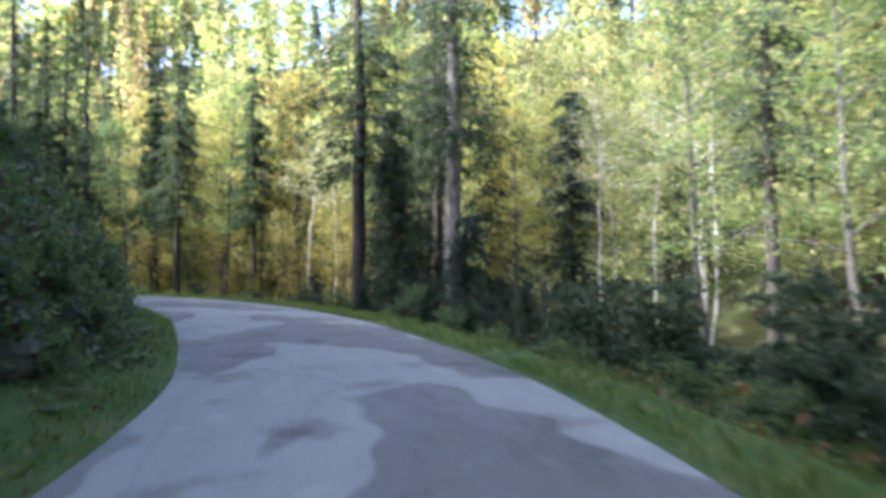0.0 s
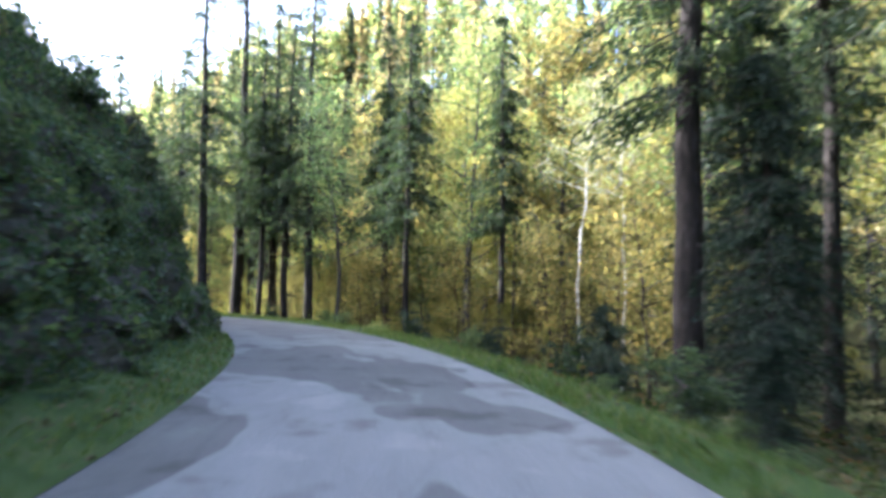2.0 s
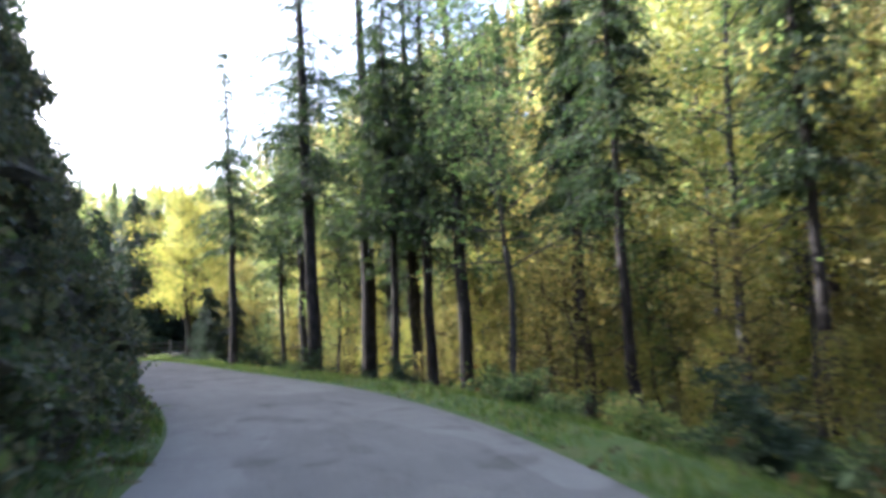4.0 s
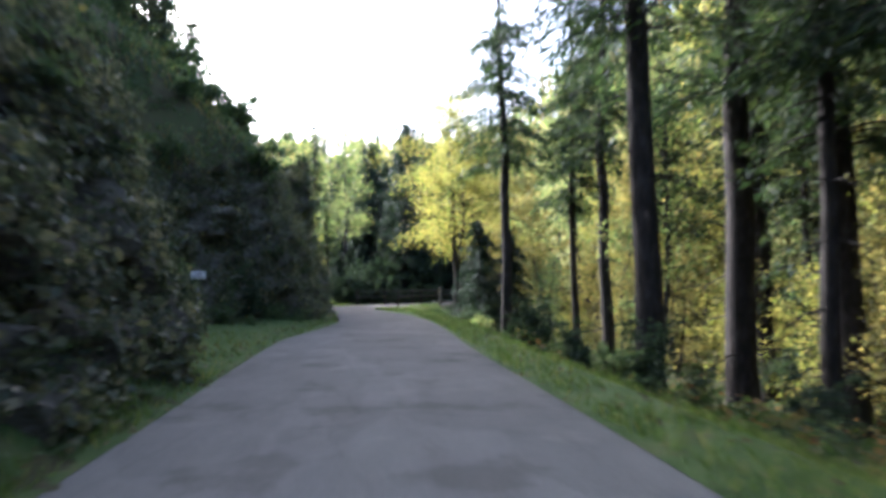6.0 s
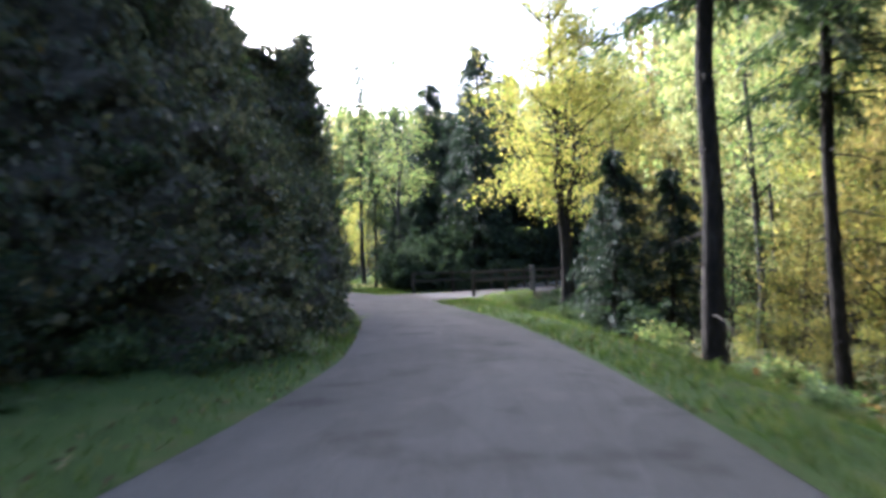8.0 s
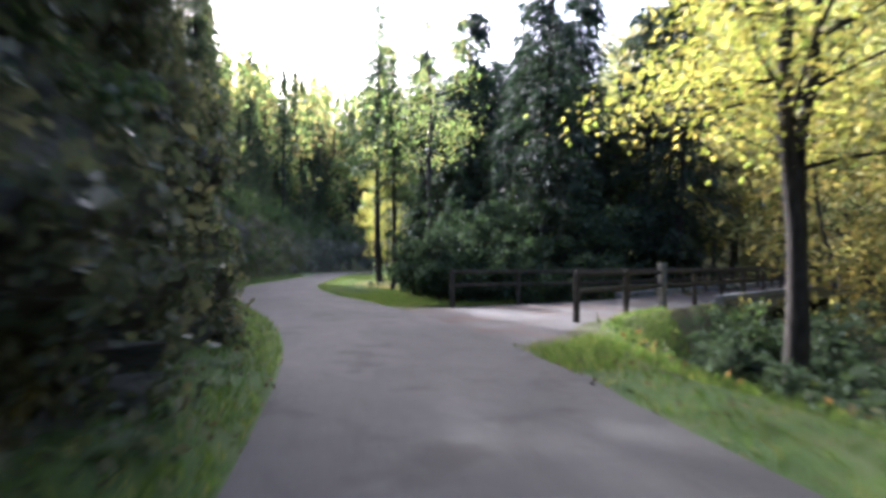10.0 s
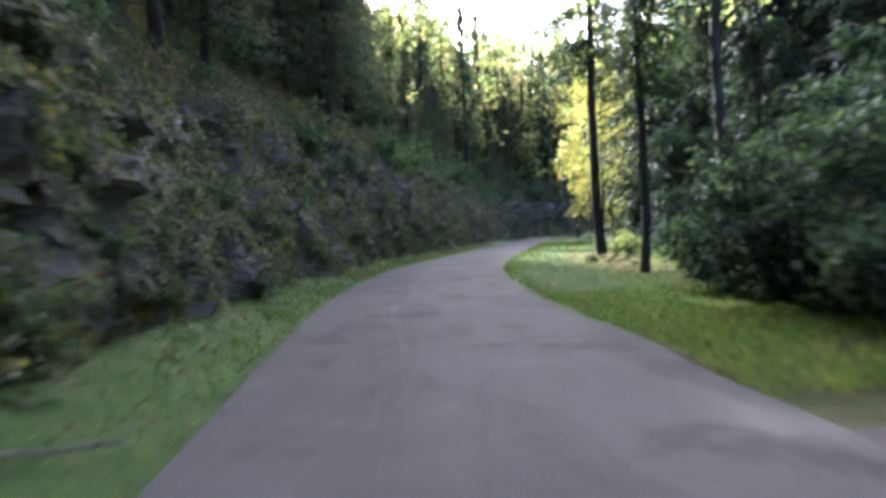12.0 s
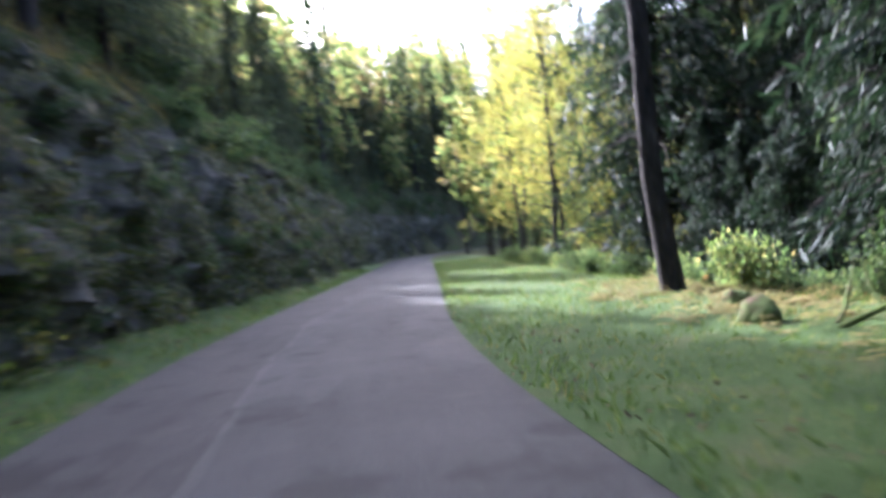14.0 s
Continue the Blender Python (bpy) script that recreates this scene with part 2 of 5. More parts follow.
# ---- mesh helpers ----
def mesh_from(name, verts, faces, mats, smooth=False, index=None):
    me = bpy.data.meshes.new(name)
    me.from_pydata([tuple(v) for v in np.asarray(verts, float)], [], [tuple(f) for f in np.asarray(faces, int)] if not isinstance(faces, list) else faces)
    for m in mats if isinstance(mats, (list, tuple)) else [mats]:
        me.materials.append(m)
    if smooth:
        me.polygons.foreach_set("use_smooth", [True] * len(me.polygons))
    if index is not None:
        me.polygons.foreach_set("material_index", index)
    me.update()
    return me


def child(name, me, parent, label=""):
    ob = new(name, me)
    ob.parent = parent
    return tagged(ob, label)


def tube(points, radii, sides=8):
    """Verts and quads of a tube along points."""
    pts, n = np.asarray(points, float), len(points)
    tang = np.gradient(pts, axis=0)
    tang /= np.linalg.norm(tang, axis=1)[:, None] + 1e-9
    ref = np.where(np.abs(tang[:, 2:3]) > 0.9, [[1.0, 0, 0]], [[0, 0, 1.0]])
    u = np.cross(tang, ref)
    u /= np.linalg.norm(u, axis=1)[:, None] + 1e-9
    w = np.cross(tang, u)
    a = np.linspace(0, 2 * np.pi, sides, endpoint=False)
    ring = np.cos(a)[None, :, None] * u[:, None] + np.sin(a)[None, :, None] * w[:, None]
    v = (pts[:, None] + ring * np.asarray(radii)[:, None, None]).reshape(-1, 3)
    i, j = np.meshgrid(np.arange(n - 1), np.arange(sides), indexing="ij")
    k = (j + 1) % sides
    f = np.stack([i * sides + j, i * sides + k, (i + 1) * sides + k, (i + 1) * sides + j], -1).reshape(-1, 4)
    return v, f


def gather(parts):
    vs, fs, off = [], [], 0
    for v, f in parts:
        vs.append(v)
        fs.append(np.asarray(f) + off)
        off += len(v)
    return np.concatenate(vs), np.concatenate(fs)


def leaves(r, centres, size, flat=0.5, slim=0.55, spread=0.3):
    """Folded four-cornered leaves at the given centres."""
    c = np.asarray(centres, float)
    n = len(c)
    nor = r.normal(size=(n, 3)) * [1, 1, 1 - flat] + [0, 0, flat]
    nor /= np.linalg.norm(nor, axis=1)[:, None]
    t = np.cross(nor, r.normal(size=(n, 3)))
    t /= np.linalg.norm(t, axis=1)[:, None]
    b = np.cross(nor, t)
    s = (size * (1 + spread * r.normal(size=n)).clip(0.4, 2))[:, None]
    fold = nor * s * 0.15
    v = np.stack([c - t * s, c + b * s * slim + fold, c + t * s, c - b * s * slim + fold], 1).reshape(-1, 3)
    return v, np.arange(4 * n).reshape(-1, 4)


# ---- centre line of the road, from the driven line ----
drive = np.array([[t, *eye[:2]] for t, eye, target, roll in PATH])
gait = np.gradient(drive[:, 1:], drive[:, 0], axis=0)
core = []
for k in range(len(drive) - 1):
    gap = drive[k + 1, 0] - drive[k, 0]
    for u in np.arange(0, 1, 0.1 if gap > 1 else 0.5):
        core.append((2 * u**3 - 3 * u**2 + 1) * drive[k, 1:] + (u**3 - 2 * u**2 + u) * gap * gait[k]
                    + (3 * u**2 - 2 * u**3) * drive[k + 1, 1:] + (u**3 - u**2) * gap * gait[k + 1])
core = np.array(core + [drive[-1, 1:]])
run = np.r_[0, np.cumsum(np.linalg.norm(np.diff(core, axis=0), axis=1))]
shift = np.interp(run, [0, 8, 14, 22, 34, 45, 57, 62, 66, 70, 76, 80, 86, 92, 97, 105], [0, 0, -0.12, -0.1, 0.05, 0, -0.3, -0.2, 0.35, 0.75, 0.85, 0.65, 0.6, 0.35, 0.1, -0.45])
tang = np.gradient(core, axis=0)
tang /= np.linalg.norm(tang, axis=1)[:, None]
core = core + np.stack([tang[:, 1], -tang[:, 0]], 1) * shift[:, None]


def run_on(p, yaw0, yaw1, length):
    yaws = np.radians(np.linspace(yaw0, yaw1, int(length / 2)))
    return p + np.cumsum(2.0 * np.stack([-np.sin(yaws), np.cos(yaws)], 1), 0)


back = run_on(core[0], 182, 115, 50)[::-1]
ahead = run_on(core[-1], 83, 73.5, 12)
ahead = np.concatenate([ahead, run_on(ahead[-1], 72, 72, 56)])
ahead = np.concatenate([ahead, run_on(ahead[-1], 69, 20, 50)])
raw = np.concatenate([back, core, ahead])


def even(points, step):
    """The same line, smoothed and at even steps."""
    p = np.asarray(points, float)
    d = np.r_[0, np.cumsum(np.linalg.norm(np.diff(p, axis=0), axis=1))]
    s = np.arange(0, d[-1], step)
    q = np.stack([np.interp(s, d, p[:, k]) for k in (0, 1)], 1)
    kern = np.hanning(int(5 / step) | 1)
    kern /= kern.sum()
    pad = len(kern) // 2
    ext = np.concatenate([2 * q[0] - q[pad:0:-1], q, 2 * q[-1] - q[-2:-pad - 2:-1]])
    return np.stack([np.convolve(ext[:, k], kern, "valid") for k in (0, 1)], 1)


LINE = even(raw, 0.5)
S0 = int(np.argmin(np.linalg.norm(LINE - core[0], axis=1)))
LS = (np.arange(len(LINE)) - S0) * 0.5
LT = np.gradient(LINE, axis=0)
LT /= np.linalg.norm(LT, axis=1)[:, None]
LN = np.stack([LT[:, 1], -LT[:, 0]], 1)


def on_road(s, d=0.0):
    """World x, y at s metres along the road and d metres to the right of its middle."""
    s = np.asarray(s, float)
    p = np.stack([np.interp(s, LS, LINE[:, k]) for k in (0, 1)], -1)
    n = np.stack([np.interp(s, LS, LN[:, k]) for k in (0, 1)], -1)
    return p + n * np.asarray(d, float)[..., None]


def road_coords(xy):
    """s and d of world points."""
    xy = np.asarray(xy, float).reshape(-1, 2)
    s, d = np.empty(len(xy)), np.empty(len(xy))
    for a in range(0, len(xy), 20000):
        q = xy[a:a + 20000]
        k = ((q[:, None] - LINE[None]) ** 2).sum(-1).argmin(1)
        off = q - LINE[k]
        s[a:a + 20000] = LS[k] + (off * LT[k]).sum(1)
        side = (off * LN[k]).sum(1)
        far = np.linalg.norm(off, axis=1)
        d[a:a + 20000] = np.where(side > 0, 1, -1) * np.maximum(np.abs(side), np.where(far > 8, far, 0))
    return s, d


# ---- lie of the land along the road: s, then values ----
def along(s, *pairs):
    return np.interp(s, [p[0] for p in pairs], [p[1] for p in pairs])


def half(s):      # half the width of the asphalt
    return along(s, (0, 2.0), (8, 2.05), (15, 2.2), (24, 2.15), (34, 2.0), (40, 2.0), (50, 2.15), (62, 2.25), (70, 1.75), (80, 1.65), (92, 1.85), (98, 2.1), (140, 2.05))


def foot(s):      # foot of the rock, metres left of the middle
    return half(s) + along(s, (0, 0.8), (15, 0.8), (23, 1.0), (30, 0.9), (35, 0.35), (41, 0.6), (46, 0.4), (54, 0.5), (55.5, 0.55), (58, 2.0), (61, 2.6), (65.5, 2.6), (68.5, 0.9), (71, 0.6),
                           (77, 0.35), (80, 0.6), (85, 0.85), (89.5, 1.2), (94, 1.3), (99, 0.95), (105, 1.05), (111, 0.8), (118, 1.0), (140, 1.1))


def cliff(s):     # height of the rock
    return along(s, (-20, 3.4), (0, 3.4), (12, 3.4), (22, 3.5), (33, 3.6), (38, 6.0), (44, 6.5), (60, 5.5), (66, 4.5), (70, 5.8), (77, 6.0), (80, 7.4), (86, 7.4), (89, 6.0), (92, 5.4), (97, 5.0), (102, 4.2), (105, 3.6), (107, 4.6), (111, 4.4), (120, 5.2), (140, 5.0))


def rise(s):      # slope above the rock
    return along(s, (-20, 1.0), (12, 0.95), (24, 0.65), (33, 0.7), (40, 1.0), (60, 1.05), (85, 1.1), (100, 1.2), (115, 1.1), (140, 0.95))


def top(s):
    return along(s, (-20, 22), (12, 20), (22, 12), (34, 12), (44, 22), (60, 26), (80, 40), (105, 48), (125, 44), (150, 40))


def verge(s):     # outer end of the level grass on the valley side
    return half(s) + along(s, (-20, 0.6), (32, 0.6), (38, 0.85), (70, 0.9), (84, 1.3), (97, 2.2), (103, 3.6), (112, 5.0), (125, 4.0), (150, 3.5))


def drop(s):      # depth of the valley floor
    return along(s, (-20, 2.5), (20, 2.8), (35, 3.2), (75, 3.4), (92, 3.0), (104, 1.4), (140, 1.2))


# side road over the bridge
SIDE = even(np.array([(-63.8, 51.5), (-66.4, 57.5), (-67.6, 60.9), (-68.5, 63.5), (-70.9, 68.5), (-75.2, 77.4), (-82.0, 91.5)]), 0.5)
ST = np.gradient(SIDE, axis=0)
ST /= np.linalg.norm(ST, axis=1)[:, None]
SN = np.stack([ST[:, 1], -ST[:, 0]], 1)


def side_half(n):
    return np.interp(np.arange(n) * 0.5, [0, 3.8, 6.5, 9, 12, 15, 60], [5.6, 4.3, 3.2, 2.6, 2.0, 1.75, 1.75])


def side_near(xy):
    """Metres beyond the edge of the side road's level ground."""
    near = np.full(len(xy), 99.0)
    for k in range(0, 36):
        near = np.minimum(near, np.linalg.norm(xy - SIDE[k], axis=1) - np.interp(k * 0.5, [0, 3.8, 6.5, 9, 12, 14], [5.4, 4.4, 3.5, 2.9, 2.3, 2.0]))
    return near


def height(xy):
    xy = np.asarray(xy, float).reshape(-1, 2)
    s, d = road_coords(xy)
    left, right = -d, d
    b, h, e = foot(s), cliff(s), half(s)
    z = 0.25 * np.clip((left - e - 0.1) / (b - e), 0, 1)
    z += h * np.clip((left - b - 0.95) / 1.2, 0, 1)
    up = np.maximum(left - b - 2.1, 0) * rise(s)
    lim = top(s)
    z += lim * (1 - np.exp(-up / lim))
    fall = np.maximum(right - verge(s), 0)
    dr = drop(s)
    z -= dr * (1 - np.exp(-(fall * 0.55) / dr))
    far = np.maximum(right - 31, 0)
    z += 85 * (1 - np.exp(-far * (1 - np.exp(-far / 12)) * 1.0 / 85))
    # level approach of the side road
    near = side_near(xy)
    w = np.clip(1 - near / 1.6, 0, 1) * (right > 0)
    z = np.where(right > 0, z * (1 - w) - 0.04 * w, z)
    return z, s, d


def rough(xy, amp, scale):
    return np.array([noise.fractal(Vector((x * scale, y * scale, 0.3)), 0.8, 2.1, 4) for x, y in xy]) * amp


def graded(lo, hi, step, far):
    g, v, k = np.arange(lo, hi, step), [], step
    out, a = [], lo
    while a > -far:
        k *= 1.25
        a -= k
        out.append(a)
    out2, a, k = [], hi, step
    while a < far:
        k *= 1.25
        a += k
        out2.append(a)
    return np.r_[out[::-1], g, out2]


gx, gy = graded(-150, 30, 0.6, 2500), graded(-15, 95, 0.6, 2500)
XX, YY = np.meshgrid(gx, gy, indexing="ij")
GXY = np.stack([XX.ravel(), YY.ravel()], 1)
gz, gs, gd = height(GXY)
wild = np.clip((np.abs(gd) - np.where(gd > 0, verge(gs), foot(gs))) / 3, 0, 1)
near_ = np.abs(GXY).max(1) < 200
add = np.zeros(len(GXY))
add[near_] = rough(GXY[near_], 0.5, 0.22)
wild = wild * np.where(gd > 0, np.clip((side_near(GXY) - 0.3) / 3, 0, 1), 1)
gz = gz + add * wild - 0.03
i, j = np.meshgrid(np.arange(len(gx) - 1), np.arange(len(gy) - 1), indexing="ij")
ny = len(gy)
quads = np.stack([i * ny + j, (i + 1) * ny + j, (i + 1) * ny + j + 1, i * ny + j + 1], -1).reshape(-1, 4)
ground = new("ground", mesh_from("ground", np.c_[GXY, gz], quads, EARTH, True))
tagged(ground, "forest floor of dark earth, moss and fallen leaves", "ground", kind="structure")

# ---- road ----
def strip(ss, lo, hi, across, zf):
    """A strip along the road from lo(s) to hi(s); its uv is s, d."""
    w = np.linspace(0, 1, across)
    S, W = np.meshgrid(ss, w, indexing="ij")
    D = lo(S) * (1 - W) + hi(S) * W
    p = np.concatenate([on_road(S.ravel(), D.ravel()), zf(S.ravel(), D.ravel())[:, None]], 1)
    i, j = np.meshgrid(np.arange(len(ss) - 1), np.arange(across - 1), indexing="ij")
    f = np.stack([i * across + j, i * across + j + 1, (i + 1) * across + j + 1, (i + 1) * across + j], -1).reshape(-1, 4)
    return p, f[:, ::-1], np.stack([S.ravel(), D.ravel()], 1)


def with_uv(me, uv):
    lay = me.uv_layers.new(name="along")
    idx = np.empty(len(me.loops), int)
    me.loops.foreach_get("vertex_index", idx)
    lay.data.foreach_set("uv", np.asarray(uv)[idx].ravel())
    return me


def fray(s, k):
    return np.array([noise.noise(Vector((v * 0.8, k, 0.0))) * 0.12 + noise.noise(Vector((v * 2.6, k, 3.0))) * 0.06 for v in np.ravel(s)]).reshape(np.shape(s))


rs = np.arange(LS[0] + 1, LS[-1] - 1, 0.3)
p, f, uv = strip(rs, lambda s: -half(s) + fray(s, 1.5), lambda s: half(s) + fray(s, 7.5), 9, lambda s, d: 0.045 - 0.008 * d * d)
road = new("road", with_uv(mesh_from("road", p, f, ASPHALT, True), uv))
tagged(road, "narrow grey asphalt lane, patched and worn", "road", kind="structure")
n = len(SIDE)
sh = side_half(n)
w = np.linspace(-1, 1, 7)
p = np.concatenate([np.c_[SIDE + SN * (sh * k)[:, None], np.full(n, 0.012 - 0.1 * abs(k) ** 7)] for k in w])
i, j = np.meshgrid(np.arange(6), np.arange(n - 1), indexing="ij")
f = np.stack([i * n + j, (i + 1) * n + j, (i + 1) * n + j + 1, i * n + j + 1], -1).reshape(-1, 4)
side_road = new("side_road", with_uv(mesh_from("side_road", p, f, GRAVEL, True), np.c_[p[:, 0], p[:, 1]]))
tagged(side_road, "side road of worn asphalt and brown gravel towards the bridge", "road", kind="structure")

# grass verges
hs = np.arange(-25, 165, 0.4)
def flat_z(s, d):
    lift = 0.02 + 0.05 * np.clip((np.abs(d) - half(s)) / 0.5, 0, 1)
    end = np.where(d > 0, np.clip(np.maximum(84.6 - s, s - 97.6) / 2.5, 0, 1), 1.0)
    return height(on_road(s, d))[0] + lift * end - 0.06 * (1 - end)


p, f, uv = strip(hs, lambda s: -foot(s) - 0.35, lambda s: -half(s) + 0.12, 5, flat_z)
tagged(new("verge", mesh_from("verge", p, f, TURF, True)), "narrow strip of green grass at the foot of the rock", "grass verge", kind="structure")
p, f, uv = strip(hs[hs < 85.0], lambda s: half(s) - 0.12, lambda s: verge(s) + along(s, (32, 0.25), (40, 0.8)), 5, flat_z)
tagged(new("verge", mesh_from("verge", p, f, TURF, True)), "narrow strip of green grass above the wooded slope", "grass verge", kind="structure")
p, f, uv = strip(hs[hs > 97.2], lambda s: half(s) - 0.12 + np.clip((99 - s) * 1.0, 0, 2), lambda s: verge(s) + 1.0, 9, flat_z)
tagged(new("verge", mesh_from("verge", p, f, TURF, True)), "broad level grass beyond the junction, dotted with sun", "grass verge", kind="structure")

# ---- rock face along the hill side ----
def rock_strip(s0, s1):
    ss = np.arange(s0, s1 + 0.01, 0.18)
    vv = np.linspace(0, 1, 46)
    S, V = np.meshgrid(ss, vv, indexing="ij")
    S, V = S.ravel(), V.ravel()
    H = cliff(S) + 0.6
    d = -(foot(S) + along(S, (76, 2.1), (79.5, 0.8), (86, 0.8), (89, 2.1)) * V ** 1.4)
    z = -0.3 + H * V
    p = np.c_[on_road(S, d), z]
    out = np.c_[on_road(S, d + 1) - on_road(S, d), np.zeros(len(S))]
    amt = np.array([0.7 * noise.fractal(Vector(q) * 0.4, 0.9, 2.0, 3) + 0.5 * noise.cell(Vector((q[0] * 0.9 + q[2] * 0.5, q[1] * 0.9, q[2] * 1.4 + q[0] * 0.3)))
                    + 0.4 * noise.cell(Vector((q[0] * 1.1 + q[1] * 0.4, q[1] * 1.2, q[2] * 3.4 + q[0] * 0.5))) + 0.25 * noise.fractal(Vector((q[0] * 2.6, q[1] * 2.6, q[2] * 5)), 0.8, 2.0, 3)
                    + 0.5 * noise.turbulence(Vector((q[0], q[1], q[2] * 1.8)) * 1.3, 4, True) for q in p])
    # overgrown ledges that stand out over hollows in the rock beyond the junction
    ledge = np.clip((S - 84) / 6, 0, 1) * np.array([max(0.0, noise.noise(Vector((a * 0.42, 3.0, 1.0))) + 0.1) * math.exp(-((b - 0.42 - 0.12 * math.sin(a * 0.9)) / 0.16) ** 2) for a, b in zip(S, V)])
    amt = amt + 1.9 * ledge
    push = np.minimum(amt * 0.6 - 0.3, np.maximum(foot(S) - half(S) - 0.12, 0.1) + 1.9 * V ** 1.4)
    p = p + out * push[:, None] + np.c_[np.zeros((len(p), 2)), 0.12 * np.sin(amt * 9)]
    n = len(vv)
    i, j = np.meshgrid(np.arange(len(ss) - 1), np.arange(n - 1), indexing="ij")
    f = np.stack([i * n + j, (i + 1) * n + j, (i + 1) * n + j + 1, i * n + j + 1], -1).reshape(-1, 4)
    return p, f


ROCK_V, rock_f = rock_strip(-25, 214)
ROCK_S = np.repeat(np.arange(-25, 214.01, 0.18), 46)
rock = new("rock_face", mesh_from("rock_face", ROCK_V, rock_f, ROCK, False))
tagged(rock, "dark jagged rock cutting with moss and ivy beside the lane", "rock face", kind="structure")


# ---- plants ----
def spruce(r, tall, girth, crown_from, spread, cards=28, fine=1.0, thick=False):
    zs = np.linspace(-0.6, tall, 16)
    bend = np.cumsum(r.normal(size=(16, 2)) * 0.05, 0)
    bend -= bend[0]
    pts = np.c_[bend, zs]
    rad = girth * (1 - (zs + 0.6) / (tall + 0.7)) ** 0.75 + 0.015
    rad[0] *= 1.25
    rad[1] *= 1.03
    wood = [tube(pts, rad, 11)]
    cen, axis = [], []
    z = 1.6
    while z < tall - 0.4:
        live = z > crown_from
        for a in r.uniform(0, 2 * np.pi, 7 if live and z < 15 and tall > 17 else 5 if live else 2):
            full = (1 - z / (tall + 1)) ** 0.6 * spread * r.uniform(0.55, 1.1) * (1 if live else r.uniform(0.15, 0.55))
            base = np.array([np.interp(z, zs, pts[:, 0]), np.interp(z, zs, pts[:, 1]), z])
            u = np.linspace(0, 1, 5)[:, None]
            dirn = np.array([np.cos(a), np.sin(a), 0])
            br = base + dirn * full * u + np.array([0, 0, 1.0]) * full * (0.16 * u - 0.46 * u * u) + np.cumsum(r.normal(size=(5, 3)) * 0.03 * full, 0)
            wood.append(tube(br, 0.026 * (1 - u[:, 0]) + 0.005, 4))
            if live:
                many = int(cards * (1.5 if z < 15 else 0.6)) if tall > 14 else int(cards * 1.35)
                w = r.uniform(0.1, 1, many)
                side = np.cross(dirn, [0, 0, 1])
                q = np.stack([np.interp(w, u[:, 0], br[:, k]) for k in range(3)], 1)
                q += side * (r.uniform(-1, 1, many) * full * 0.28 * (1.15 - w))[:, None] + np.array([0, 0, -1]) * r.uniform(-0.03, 0.34, many)[:, None]
                cen.append(q)
                axis.append(np.repeat((dirn * 0.6 + [0, 0, -0.5])[None], many, 0) + r.normal(size=(many, 3)) * 0.4)
        z += r.uniform(0.2, 0.4) if thick else r.uniform(0.32, 0.62) if live and tall > 14 and z < 15 else r.uniform(0.4, 0.8) if live else r.uniform(0.5, 1.2)
    c, ax = np.concatenate(cen), np.concatenate(axis)
    ax /= np.linalg.norm(ax, axis=1)[:, None]
    s = r.uniform(0.12, 0.3, len(c))[:, None] * fine
    b = np.cross(ax, r.normal(size=ax.shape))
    b /= np.linalg.norm(b, axis=1)[:, None]
    v = np.stack([c - ax * s, c + b * s * 0.15, c + ax * s, c - b * s * 0.15], 1).reshape(-1, 3)
    return gather(wood), (v, np.arange(len(v)).reshape(-1, 4))


def broadleaf(r, tall, girth, crown_from, spread, count, size, lean=0.04, limbs=26):
    zs = np.linspace(-0.5, tall * 0.92, 13)
    bend = np.cumsum(r.normal(size=(13, 2)) * 0.09, 0) + np.outer(zs, r.normal(size=2) * lean)
    bend -= bend[0]
    pts = np.c_[bend, zs]
    rad = girth * (1 - (zs + 0.5) / (tall * 0.95 + 0.5)) ** 0.9 + 0.012
    rad[0] *= 1.4
    wood, tips = [tube(pts, rad, 9)], []
    for k in range(limbs):
        z = crown_from + (tall * 0.9 - crown_from) * (k + r.uniform(0, 1)) / limbs
        a, up = 2.4 * k + r.uniform(-0.5, 0.5), r.uniform(0.05, 0.8)
        full = spread * (1.1 - 0.75 * (z - crown_from) / (tall - crown_from)) * r.uniform(0.55, 1.15)
        base = np.array([np.interp(z, zs, pts[:, 0]), np.interp(z, zs, pts[:, 1]), z])
        dirn = np.array([np.cos(a), np.sin(a), up])
        u = np.linspace(0, 1, 6)[:, None]
        br = base + dirn * full * u + np.cumsum(r.normal(size=(6, 3)) * 0.07 * full, 0) * u
        wood.append(tube(br, 0.26 * girth * (1 - u[:, 0]) + 0.006, 5))
        for w in r.uniform(0.25, 1.0, 7):
            q = np.array([np.interp(w, u[:, 0], br[:, k]) for k in range(3)])
            e = q + r.normal(size=3) * [0.4, 0.4, 0.2] * full * 0.6
            wood.append(tube(np.stack([q, (q + e) / 2 + r.normal(size=3) * 0.05, e]), [0.012, 0.008, 0.003], 3))
            tips.append(np.stack([q, e]))
    tips = np.array(tips)
    k = r.integers(0, len(tips), count)
    w = r.uniform(0.15, 1.25, count)[:, None]
    c = tips[k, 0] * (1 - w) + tips[k, 1] * w + r.normal(size=(count, 3)) * [1, 1, 0.7] * (0.14 + 0.07 * spread)
    return gather(wood), leaves(r, c, size, 0.62)


